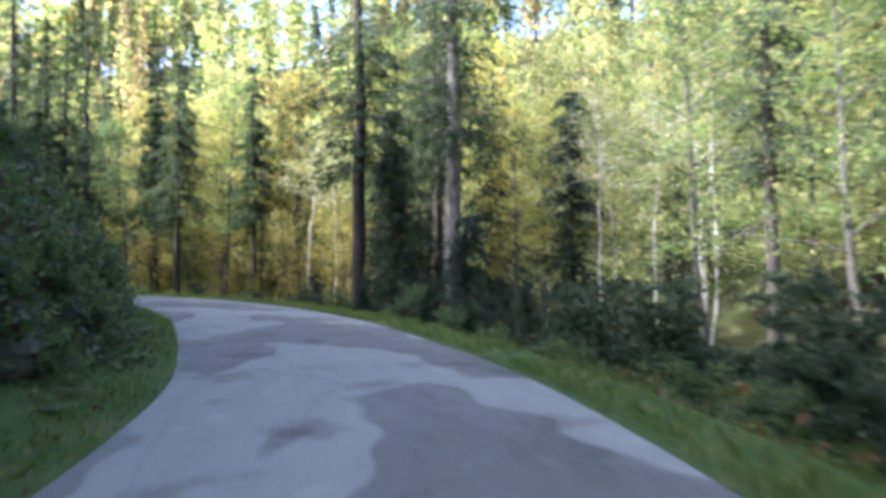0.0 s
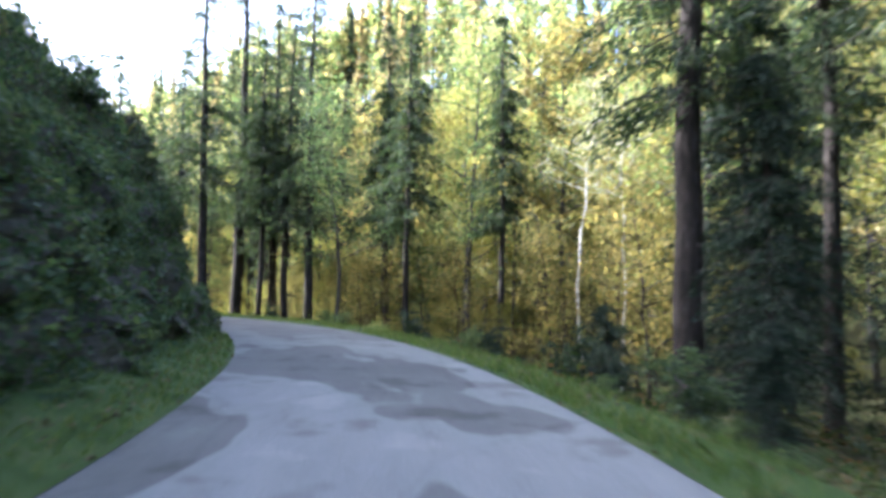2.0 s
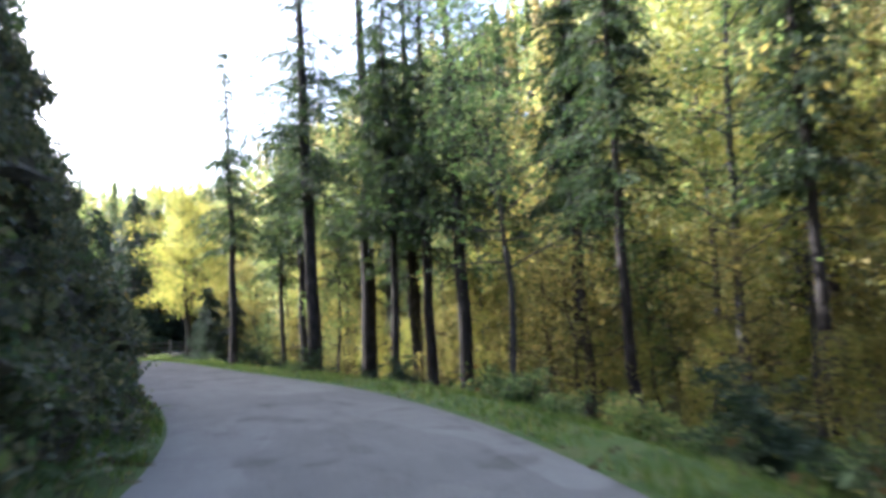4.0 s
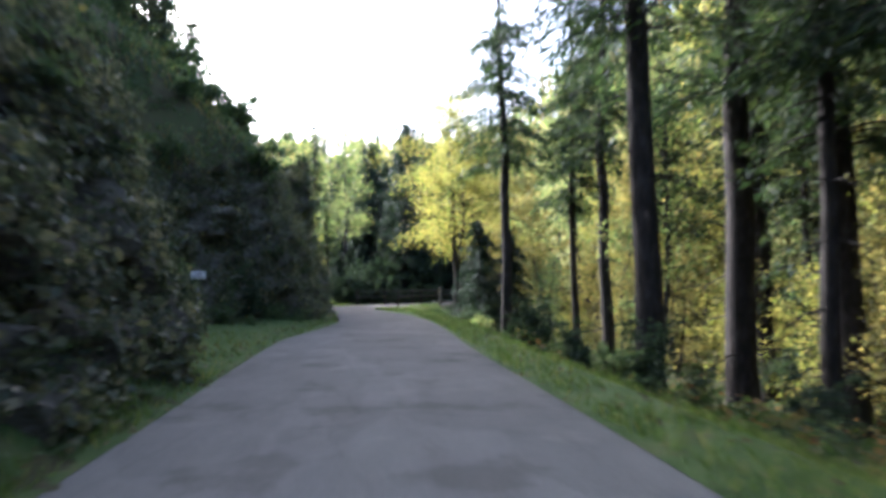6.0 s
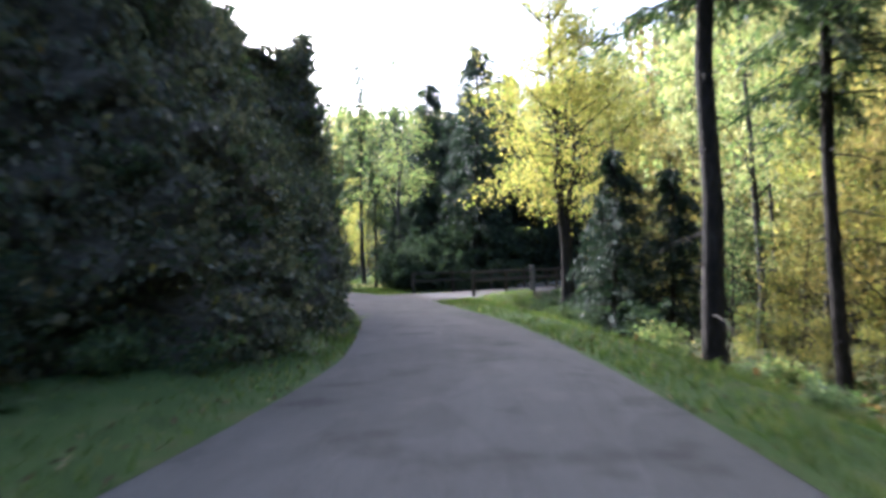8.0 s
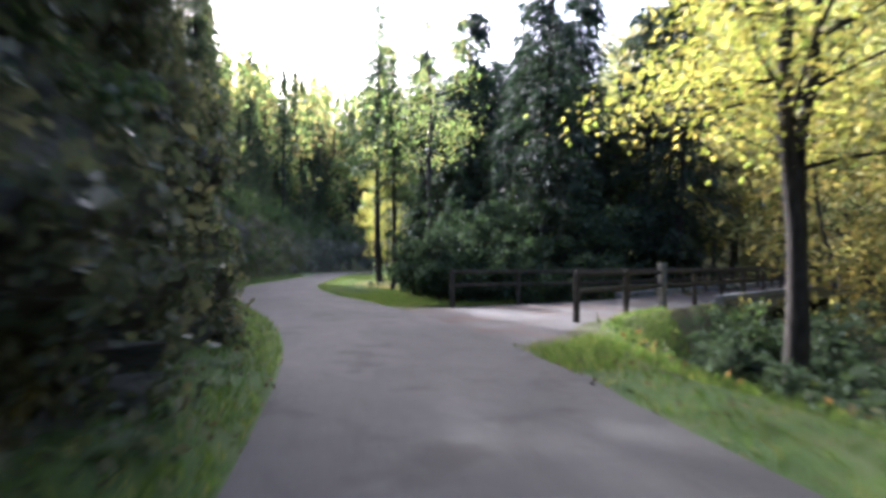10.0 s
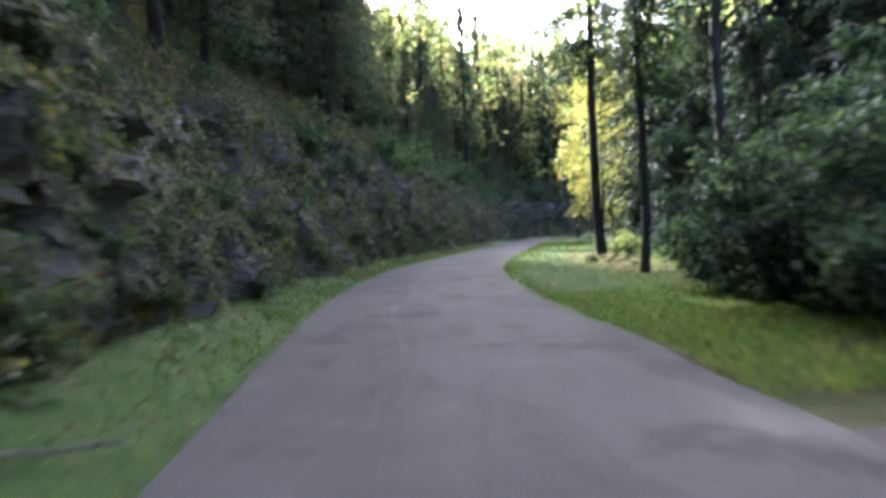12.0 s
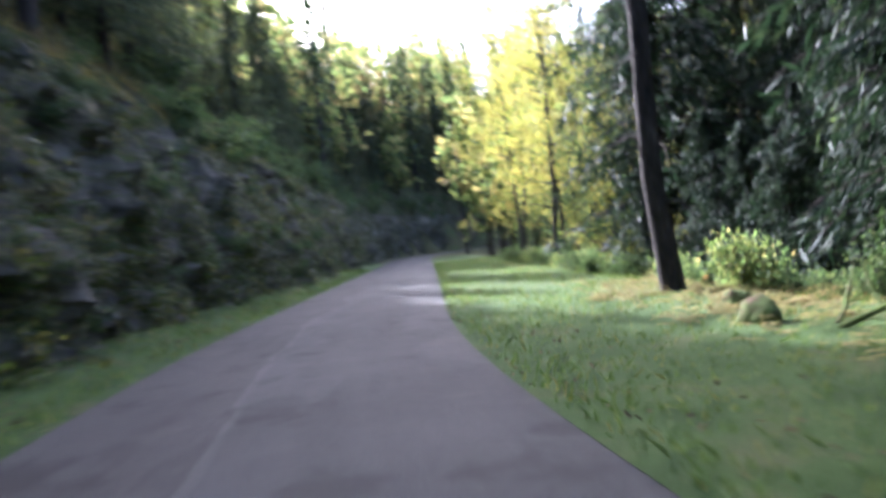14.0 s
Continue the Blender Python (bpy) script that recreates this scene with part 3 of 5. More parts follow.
def shrub(r, tall, spread, count, size, stalks=11):
    wood, cen = [], []
    for _ in range(stalks):
        a, h = r.uniform(0, 2 * np.pi), tall * r.uniform(0.5, 1.05)
        u = np.linspace(0, 1, 6)[:, None]
        st = np.array([np.cos(a), np.sin(a), 0]) * spread * r.uniform(0.15, 0.95) * u ** 1.4 + np.array([0, 0, h]) * u ** 0.9 + np.cumsum(r.normal(size=(6, 3)) * 0.04 * tall, 0) * u
        wood.append(tube(st, 0.018 * (1 - u[:, 0]) + 0.004, 4))
        for _ in range(5):
            w = r.uniform(0.25, 1)
            q = np.array([np.interp(w, u[:, 0], st[:, k]) for k in range(3)])
            e = q + r.normal(size=3) * [0.3, 0.3, 0.14] * spread
            wood.append(tube(np.stack([q, e]), [0.008, 0.003], 3))
            m = r.uniform(0, 1.2, count // (stalks * 5))[:, None]
            cen.append(q * (1 - m) + e * m + r.normal(size=(len(m), 3)) * [0.1, 0.1, 0.07] * (0.5 + 0.5 * spread))
    c = np.concatenate(cen)
    c[:, 2] = np.abs(c[:, 2]) + 0.02
    return gather(wood), leaves(r, c, size, 0.65)


def fern(r, fronds, length):
    vs, fs = [], []
    for _ in range(fronds):
        a, up = r.uniform(0, 2 * np.pi), r.uniform(0.5, 1.1)
        d, s = np.array([np.cos(a), np.sin(a), 0]), np.array([-np.sin(a), np.cos(a), 0])
        l = length * r.uniform(0.7, 1.1)
        for k in range(14):
            u = (k + 1) / 15
            at = d * l * u * 0.85 + np.array([0, 0, l * (up * u - 0.75 * up * u * u)])
            w = l * 0.26 * (1 - u) ** 0.7 * min(1, u * 5)
            for sg in (-1, 1):
                n0 = len(vs)
                vs += [at - d * 0.012 * l, at + s * sg * w * 0.5 + d * 0.01, at + s * sg * w + d * w * 0.3 - np.array([0, 0, w * 0.25]), at + s * sg * w * 0.4 + d * 0.05 * l]
                fs.append((n0, n0 + 1, n0 + 2, n0 + 3))
    return np.array(vs), fs


def plant(name, built, bark, leaf, stem="trunk", crown="crown"):
    thing = new(name)
    (wv, wf), (lv, lf) = built
    child(stem, mesh_from(name + "_" + stem, wv, wf, bark, True), thing)
    child(crown, mesh_from(name + "_" + crown, lv, lf, leaf), thing)
    return thing


def ground_at(x, y):
    return float(height([[x, y]])[0][0])


def rg(k):
    return np.random.default_rng(k)


SPRUCE = [plant("spruce_tree", spruce(rg(20 + k), t, g, c, w, 46, 0.82), BARK, NEEDLE) for k, (t, g, c, w) in enumerate(
    [(25, 0.3, 7.6, 4.2), (22, 0.24, 8.0, 3.6), (27, 0.36, 7.2, 4.4), (19, 0.18, 6.8, 3.0), (5.5, 0.08, 0.5, 1.5), (11, 0.13, 1.4, 2.6)])]
GREY_SPRUCE = [plant("spruce_tree", spruce(rg(26), 27, 0.36, 8.0, 4.0, 40, 0.8), BARK_PALE, NEEDLE)]
DENSE_SPRUCE = [plant("spruce_tree", spruce(rg(28 + k), t, g, 0.4, w, 58, 0.68, True), BARK, NEEDLE_DARK) for k, (t, g, w) in enumerate([(12, 0.13, 3.0), (8, 0.1, 2.4)])]
HILL_SPRUCE = [plant("spruce_tree", spruce(rg(30 + k), t, g, c, w, 32, 0.95), BARK, NEEDLE_LIGHT) for k, (t, g, c, w) in enumerate(
    [(16, 0.2, 1.0, 3.4), (13, 0.16, 0.6, 3.0), (19, 0.22, 2.0, 3.8)])]
LARCH = [plant("larch_tree", spruce(rg(36), 18, 0.17, 2.5, 2.8, 20, 1.1), BARK, LARCH_GOLD), plant("larch_tree", spruce(rg(37), 14, 0.14, 2.0, 2.4, 20, 1.1), BARK, LARCH_GOLD)]
BEECH = [plant("beech_tree", broadleaf(rg(40 + k), *a), BARK_GREY, m) for k, (m, *a) in enumerate(
    [(LEAF, 15, 0.12, 3.0, 2.8, 5000, 0.072), (LEAF_YELLOW, 12, 0.08, 2.0, 2.4, 4800, 0.066), (LEAF, 18, 0.15, 5.0, 3.2, 5600, 0.075), (LEAF_GREEN, 8, 0.05, 1.0, 1.9, 3200, 0.062),
     (LEAF_YELLOW, 16, 0.13, 4.0, 3.2, 6000, 0.075), (LEAF_YELLOW, 6.5, 0.045, 0.6, 1.6, 3000, 0.058),
     (LEAF_PALE, 20, 0.15, 3.0, 4.0, 7600, 0.115), (LEAF_PALE, 17, 0.12, 2.0, 3.6, 6800, 0.11),
     (LEAF_GOLD, 18, 0.14, 2.5, 3.8, 7200, 0.11), (LEAF_GOLD, 11, 0.08, 1.4, 2.6, 4600, 0.085), (LEAF_GREEN, 14, 0.1, 4.2, 3.0, 4200, 0.075)])]
MAPLE = [plant("maple_tree", broadleaf(rg(48 + k), *a), BARK, LEAF_YELLOW) for k, a in enumerate([(17, 0.2, 5.0, 4.4, 15000, 0.062, 0.01), (15, 0.16, 4.6, 4.0, 12500, 0.062, 0.01)])]
BIRCH = [plant("birch_tree", broadleaf(rg(50 + k), *a), BARK_BIRCH, LEAF_PALE) for k, a in enumerate([(16, 0.07, 9.0, 2.2, 2400, 0.075), (13, 0.048, 7.5, 1.8, 2000, 0.07)])]
BUSH = [plant("bush", shrub(rg(60 + k), *a), BARK_GREY, m, "branchwork", "foliage") for k, (m, *a) in enumerate(
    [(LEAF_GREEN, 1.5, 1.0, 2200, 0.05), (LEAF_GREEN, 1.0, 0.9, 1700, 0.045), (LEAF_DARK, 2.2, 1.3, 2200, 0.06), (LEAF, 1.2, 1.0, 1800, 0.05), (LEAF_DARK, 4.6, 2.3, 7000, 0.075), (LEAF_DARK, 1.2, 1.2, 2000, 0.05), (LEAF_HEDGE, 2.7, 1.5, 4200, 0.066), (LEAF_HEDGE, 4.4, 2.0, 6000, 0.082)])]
fv, ff = fern(rg(80), 13, 0.75)
FERN = new("fern")
child("frond", mesh_from("fern_frond", fv, ff, LEAF_GREEN), FERN)
FERN = [FERN]
DRY = new("fern")
fv, ff = fern(rg(81), 15, 0.7)
child("frond", mesh_from("dry_fern_frond", fv, ff, LEAF_DRY), DRY)
DRY = [DRY]
used = set()


def place(kinds, k, x, y, label, category, group="", turn=None, scale=1.0, dz=-0.05, lean=0.0):
    proto = kinds[k]
    turn = pick.uniform(0, 360) if turn is None else turn
    m = pose(x, y, ground_at(x, y) + dz, lean, 0, turn)
    if proto.name in used:
        proto = copy_thing(proto, m)
    used.add(kinds[k].name)
    proto.matrix_basis = m @ Matrix.Scale(scale, 4)
    return tagged(proto, label, category, group)


pick = rg(5)
spots = []


def clear(x, y, gap):
    if any((x - a) ** 2 + (y - b) ** 2 < gap * gap for a, b in spots):
        return False
    spots.append((x, y))
    return True


# ---- trees that stand where they were found ----
TALL = "tall spruce with a bare straight lower trunk below the lane"
spots.append((0.3, 27.6))
place(GREY_SPRUCE, 0, 0.3, 27.6, "tall spruce with a straight pale grey trunk below the lane", "tree", "spruces of the valley wood")
for x, y, k, sc in ((-3.8, 31.4, 2, 0.98), (-0.4, 36.0, 1, 1.05), (-32.0, 63.9, 0, 0.9), (-33.3, 62.6, 1, 0.95), (-44.8, 71.0, 0, 1.0), (-47.3, 55.4, 1, 1.0), (-32.4, 47.95, 0, 1.0),
                    (-33.6, 52.9, 2, 1.1), (-43.85, 58.2, 1, 1.1), (-47.07, 59.34, 3, 1.0), (-26.25, 50.2, 0, 0.95), (-31.2, 53.5, 2, 0.9), (-29.8, 50.45, 3, 1.05), (-28.3, 50.75, 1, 1.0), (-90.4, 62.5, 3, 1.0), (-81.0, 59.95, 3, 0.6)):
    spots.append((x, y))
    place(SPRUCE, k, x, y, TALL, "tree", "spruces of the valley wood", None, sc)
SLIM = "slender broadleaf tree with sparse yellow-green autumn leaves"
for x, y, k, sc in ((-14.5, 54.2, 4, 1.0), (-39.9, 56.8, 0, 0.9), (-20.9, 44.2, 10, 1.0), (-102.8, 67.2, 4, 0.75), (-104.5, 68.6, 1, 1.0), (-100.8, 68.4, 5, 1.1),
                    (-108.7, 68.6, 4, 0.8), (-113.5, 71.0, 1, 1.0), (-79.7, 61.35, 2, 1.0), ):
    spots.append((x, y))
    place(BEECH, k, x, y, SLIM, "tree", "broadleaf trees of the valley wood", None, sc)
for x, y, k, sc in ((7.7, 51.5, 0, 1.1), (9.5, 38.5, 0, 1.0), (6.4, 27.6, 1, 0.9), (12.8, 33.0, 0, 1.0), (14.2, 37.5, 1, 1.2), (8.6, 27.5, 1, 0.9), (-9.0, 47.0, 0, 1.0), (-6.5, 41.0, 1, 1.0), (17.0, 45.0, 0, 1.1)):
    spots.append((x, y))
    place(BIRCH, k, x, y, "slim birch with white peeling bark in the valley wood", "tree", "birches of the valley wood", None, sc)
for x, y, sc in ((-54.2, 58.3, 0.9), (-55.4, 59.4, 0.75), (-53.0, 59.6, 0.85), (-56.9, 60.4, 0.5)):
    spots.append((x, y))
    place(DENSE_SPRUCE, 1, x, y, "young dense dark spruce at the edge of the grass", "tree", "young spruces before the junction", None, sc)
for s, d, k, sc in ((46.5, 12.0, 3, 1.05), (50.5, 13.5, 3, 1.1), (43.0, 14.5, 3, 1.0)):
    x, y = on_road(s, d)
    spots.append((x, y))
    place(SPRUCE, k, x, y, TALL, "tree", "spruces of the valley wood", None, sc)
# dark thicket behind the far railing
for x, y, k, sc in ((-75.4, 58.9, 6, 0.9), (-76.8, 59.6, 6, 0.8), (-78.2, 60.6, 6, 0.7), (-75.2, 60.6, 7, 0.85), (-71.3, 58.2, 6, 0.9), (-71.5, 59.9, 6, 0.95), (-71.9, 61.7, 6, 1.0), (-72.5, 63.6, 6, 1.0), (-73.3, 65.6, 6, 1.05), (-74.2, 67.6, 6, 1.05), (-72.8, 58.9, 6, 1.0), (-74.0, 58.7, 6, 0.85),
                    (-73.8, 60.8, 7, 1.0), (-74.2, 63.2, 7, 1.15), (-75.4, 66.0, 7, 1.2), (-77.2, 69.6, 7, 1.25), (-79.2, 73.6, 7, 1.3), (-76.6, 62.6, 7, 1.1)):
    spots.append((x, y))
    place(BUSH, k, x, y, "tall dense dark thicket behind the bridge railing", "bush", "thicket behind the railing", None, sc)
for x, y, k, sc in ((-76.4, 64.2, 5, 0.6), (-78.8, 67.0, 5, 0.75), (-80.4, 72.5, 5, 0.9), (-84.6, 64.4, 5, 0.9), (-87.6, 65.4, 5, 0.95), (-76.9, 60.6, 5, 0.5)):
    spots.append((x, y))
    place(SPRUCE, k, x, y, "dark spruce with branches almost to the ground", "tree", "", None, sc)


for x, y, sc in ((-2.2, 34.0, 1.0), (2.6, 35.5, 1.05), (6.5, 34.0, 1.1), (-1.0, 40.0, 1.1)):
    spots.append((x, y))
    place(DENSE_SPRUCE, 0, x, y, "dark spruce with branches almost to the ground", "tree", "young spruces below the lane", None, sc)
for s in np.arange(101.5, 128, 1.5):
    x, y = on_road(s + pick.uniform(-0.4, 0.4), verge(s) + (1.6 if s > 117 else 1.0) + pick.uniform(0, 1.2))
    if not clear(x, y, 1.2) or np.hypot(x + 90.4, y - 62.5) < 1.6:
        continue
    place(DENSE_SPRUCE, int(pick.choice([0, 1, 1])) if s < 119 else 1, x, y, "dark dense spruce with branches down to the grass", "tree", "spruces behind the grass", None, pick.uniform(0.75, 1.05) if s < 119 else pick.uniform(0.45, 0.65))
for _ in range(110):
    s, d = pick.uniform(104, 132), pick.uniform(8.6, 20)
    x, y = on_road(s, d)
    if not clear(x, y, 1.7):
        continue
    place(DENSE_SPRUCE, 0, x, y, "dark spruce in the dense stand behind the grass", "tree", "spruces behind the grass", None, pick.uniform(1.0, 1.6))


for s, d, k, sc in ((13, 4.8, 1, 0.26), (15.5, 5.4, 1, 0.3), (18, 4.6, 1, 0.26), (20, 6.0, 1, 0.3), (22.5, 4.7, 1, 0.26), (27, 4.8, 1, 0.28), (22, 8.6, 1, 0.7), (27.5, 9.0, 0, 0.75)):
    x, y = on_road(s, d)
    spots.append((x, y))
    place(DENSE_SPRUCE, k, x, y, "low dark fir with branches down to the verge", "tree", "dark firs below the lane", None, sc)
for x, y, k, sc in ((-59.6, 60.45, 0, 1.0), (-60.1, 61.0, 1, 1.0)):
    spots.append((x, y))
    place(MAPLE, k, x, y, "maple with large bright yellow-green leaves beside the lane", "tree", "maples beside the lane", None, sc)
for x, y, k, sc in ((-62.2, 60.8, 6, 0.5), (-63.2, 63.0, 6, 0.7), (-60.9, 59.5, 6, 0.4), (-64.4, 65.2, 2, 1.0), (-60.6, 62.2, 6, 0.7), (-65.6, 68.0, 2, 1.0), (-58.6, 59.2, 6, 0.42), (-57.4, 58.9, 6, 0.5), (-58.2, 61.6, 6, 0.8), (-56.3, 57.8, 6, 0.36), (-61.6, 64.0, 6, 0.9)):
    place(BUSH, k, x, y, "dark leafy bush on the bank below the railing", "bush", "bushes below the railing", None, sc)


for x, y, k, sc in ((-72.0, 84.5, 8, 1.2), (-68.6, 79.5, 8, 1.1), (-86.5, 84.0, 6, 1.2), (-84.0, 79.5, 8, 1.15), (-90.0, 89.0, 8, 1.3), (-66.0, 88.0, 6, 1.2)):
    spots.append((x, y))
    place(BEECH, k, x, y, "tall broadleaf tree with a sunlit golden crown by the bridge", "tree", "broadleaf trees of the valley wood", None, sc)


def by_side_road(x, y):
    return np.min(np.linalg.norm(SIDE - (x, y), axis=1)) < 4.2


# thick bushes at the start
for s, d, k, sc in ((4, 5.2, 0, 1.2), (5.5, 6.4, 6, 0.9), (7, 5.0, 0, 0.6), (8, 6.8, 6, 0.9), (9.5, 5.6, 0, 0.7), (11, 7.2, 6, 0.9), (12.5, 5.8, 0, 0.6), (14, 7.4, 6, 0.85), (16, 8.4, 6, 0.9), (6.5, 8.2, 7, 0.75), (10, 9.0, 7, 0.7), (14.5, 10.0, 7, 0.7), (18.5, 9.4, 7, 0.6)):
    x, y = on_road(s, d)
    spots.append((x, y))
    place(BUSH, k, x, y, "dense dark green bush on the slope below the lane", "bush", "bushes below the lane", None, sc)

# ---- valley-side wood ----
for s in np.arange(-14, 152, 1.2):
    for lo, hi, gap in ((1.2, 6, 3.0), (6, 13, 2.8), (13, 22, 2.9), (22, 33, 3.2)):
        d = verge(s) + pick.uniform(lo, hi)
        x, y = on_road(s + pick.uniform(-0.6, 0.6), d)
        if by_side_road(x, y) or (84 < s < 101 and d < 12) or (66 < s < 84 and d < 8.5) or not clear(x, y, gap):
            continue
        if (lo < 2 and (s < 84 or pick.random() < 0.5)) or (34 < s < 84 and d < 12.5) or (s < 34 and d < 12):
            continue
        sp = 0.0 if lo < 2 or 84 < s < 112 else (0.2 if 34 < s < 84 else 0.32) if lo < 22 else 0.15
        if pick.random() < sp:
            place(SPRUCE, int(pick.choice([0, 1, 2, 3, 3 if s < 34 else 5] if lo > 5 else [1, 3])), x, y, TALL, "tree", "spruces of the valley wood", None, pick.uniform(0.8, 1.1))
        else:
            place(BEECH, int(pick.choice(([3] if s < 34 else [3, 5]) if lo < 2 else ([0, 1, 2, 3, 4, 5] if s < 34 else [9, 1, 2, 9, 4, 5]) if lo < 12 else ([6, 7, 4, 6] if s < 34 else [8, 8, 4, 9, 6]))), x, y, SLIM, "tree", "broadleaf trees of the valley wood", None, pick.uniform(0.85, 1.35) if lo > 12 else pick.uniform(0.75, 1.15))
for s in np.arange(-10, 150, 0.8):
    if 84 < s < 98:
        continue
    d = verge(s) + pick.uniform(0.5, 4.5)
    x, y = on_road(s, d)
    if by_side_road(x, y):
        continue
    lush = s < 32
    if lush or pick.random() < 0.5:
        place(BUSH, int(pick.choice([0, 2, 6, 5, 0] if lush else [1, 3, 5, 5])), x, y, "leafy green bush on the slope below the lane", "bush", "bushes below the lane", None, pick.uniform(0.32, 0.58) if lush else pick.uniform(0.45, 0.85))
    x, y = on_road(s + 0.4, verge(s) + pick.uniform(0.1, 2.5))
    if not by_side_road(x, y) and pick.random() < 0.6:
        place(FERN, 0, x, y, "green fern growing at the edge of the verge", "fern", "ferns beside the lane", None, pick.uniform(0.5, 1.1))
for s in np.arange(99, 146, 0.75):
    x, y = on_road(s, verge(s) + pick.uniform(-0.2, 1.6))
    if not by_side_road(x, y):
        place(BUSH, int(pick.choice([3, 5, 1, 0])), x, y, "low leafy bush at the edge of the spruce stand", "bush", "bushes at the edge of the stand", None, pick.uniform(0.4, 0.85))
    x, y = on_road(s + 0.3, verge(s) - pick.uniform(0.0, 1.2))
    if not by_side_road(x, y):
        place(DRY, 0, x, y, "tuft of dry golden fern at the edge of the grass", "fern", "dry ferns", None, pick.uniform(0.4, 0.85))
for _ in range(95):
    s, d = pick.uniform(34, 84), pick.uniform(12, 26)
    x, y = on_road(s, d)
    if not by_side_road(x, y) and clear(x, y, 1.3):
        place(BEECH, int(pick.choice([5, 9, 5])), x, y, "young broadleaf sapling with yellow leaves in the sun", "tree", "saplings in the valley wood", None, pick.uniform(0.35, 0.7))

SAPLING = [plant("beech_sapling", broadleaf(rg(70 + k), *a), BARK, m) for k, (m, *a) in enumerate(
    [(LEAF_GOLD, 8.0, 0.05, 0.9, 2.1, 2400, 0.07, 0.05, 30), (LEAF_YELLOW, 6.5, 0.04, 0.6, 1.8, 2000, 0.065, 0.06, 26), (LEAF_GREEN, 7.0, 0.045, 1.2, 1.9, 2000, 0.065, 0.05, 26)])]
for _ in range(95):
    s = pick.uniform(33, 84)
    d = verge(s) + pick.uniform(8.2, 12.5)
    x, y = on_road(s, d)
    if not by_side_road(x, y) and clear(x, y, 1.5):
        place(SAPLING, int(pick.choice([0, 0, 1, 2])), x, y, "thin beech sapling with layered golden leaves under the spruces", "tree", "saplings in the valley wood", None, pick.uniform(0.6, 1.1), lean=pick.uniform(-4, 4))
for s in np.arange(37, 84, 1.5):
    x, y = on_road(s, verge(s) + pick.uniform(0.9, 3.2))
    place(BUSH, int(pick.choice([5, 6, 6, 1])), x, y, "low dark bush on the slope below the lane", "bush", "bushes below the lane", None, pick.uniform(0.3, 0.55))

# ---- hill side, with clear lanes through which the low sun reaches the grass ----
LANES = [(np.array((-86.4, 60.9)), 0.0, 1.0), (np.array((-91.5, 60.9)), 0.0, 0.8), (on_road(134.0, 2.0), 0.0, 0.9), (np.array((-103.5, 67.5)), 3.5, 2.4)]
LEVEL = np.array((to_sun.x, to_sun.y)) / math.hypot(to_sun.x, to_sun.y)


def lane_limit(x, y):
    """How tall a tree may grow here without shading the sunlit spots."""
    base, best = ground_at(x, y), 99.0
    for p, z, wide in LANES:
        off = np.array((x, y)) - p
        go = off @ LEVEL
        if go > 0 and abs(off @ np.array((-LEVEL[1], LEVEL[0]))) < wide + 0.7:
            best = min(best, z + go * math.tan(su) - base - 0.4)
    return best


# a close row of spruces on the hillside that keeps the lane at the junction in shade
for s in np.arange(86, 118, 1.6):
    for go in (12, 15, 18, 21, 24):
        x, y = on_road(s, pick.uniform(-1, 1)) + LEVEL * (go + pick.uniform(-1, 1))
        rs_, rd_ = road_coords([[x, y]])
        lim = lane_limit(x, y)
        if rd_[0] > -foot(rs_[0]) - 3.0 or lim < 4 or not clear(x, y, 2.0):
            continue
        place(HILL_SPRUCE, int(pick.integers(0, 3)), x, y, "spruce on the steep hillside above the lane", "tree", "spruces on the hillside", None, min(lim / 19, pick.uniform(0.7, 1.0)))
# unseen wood added on the hill inside the first bend, to shade the lane
shade_wood = []
for x in np.arange(-36, -7, 2.4):
    for y in np.arange(-14, 33, 2.4):
        px, py = x + pick.uniform(-0.9, 0.9), y + pick.uniform(-0.9, 0.9)
        rs_, rd_ = road_coords([[px, py]])
        if py > 14.6 + 0.6 * (-3.35 - px) or py > -1.35 * px or py > 30.2 + 0.2 * (-13.5 - px) or rd_[0] > -foot(rs_[0]) - 3.5 or not clear(px, py, 2.0):
            continue
        shade_wood.append((px, py, ground_at(px, py), pick.uniform(7, 11) if py < 18 else pick.uniform(10, 16), pick.uniform(2.2, 3.0), 700, 0.24))
scrub = []
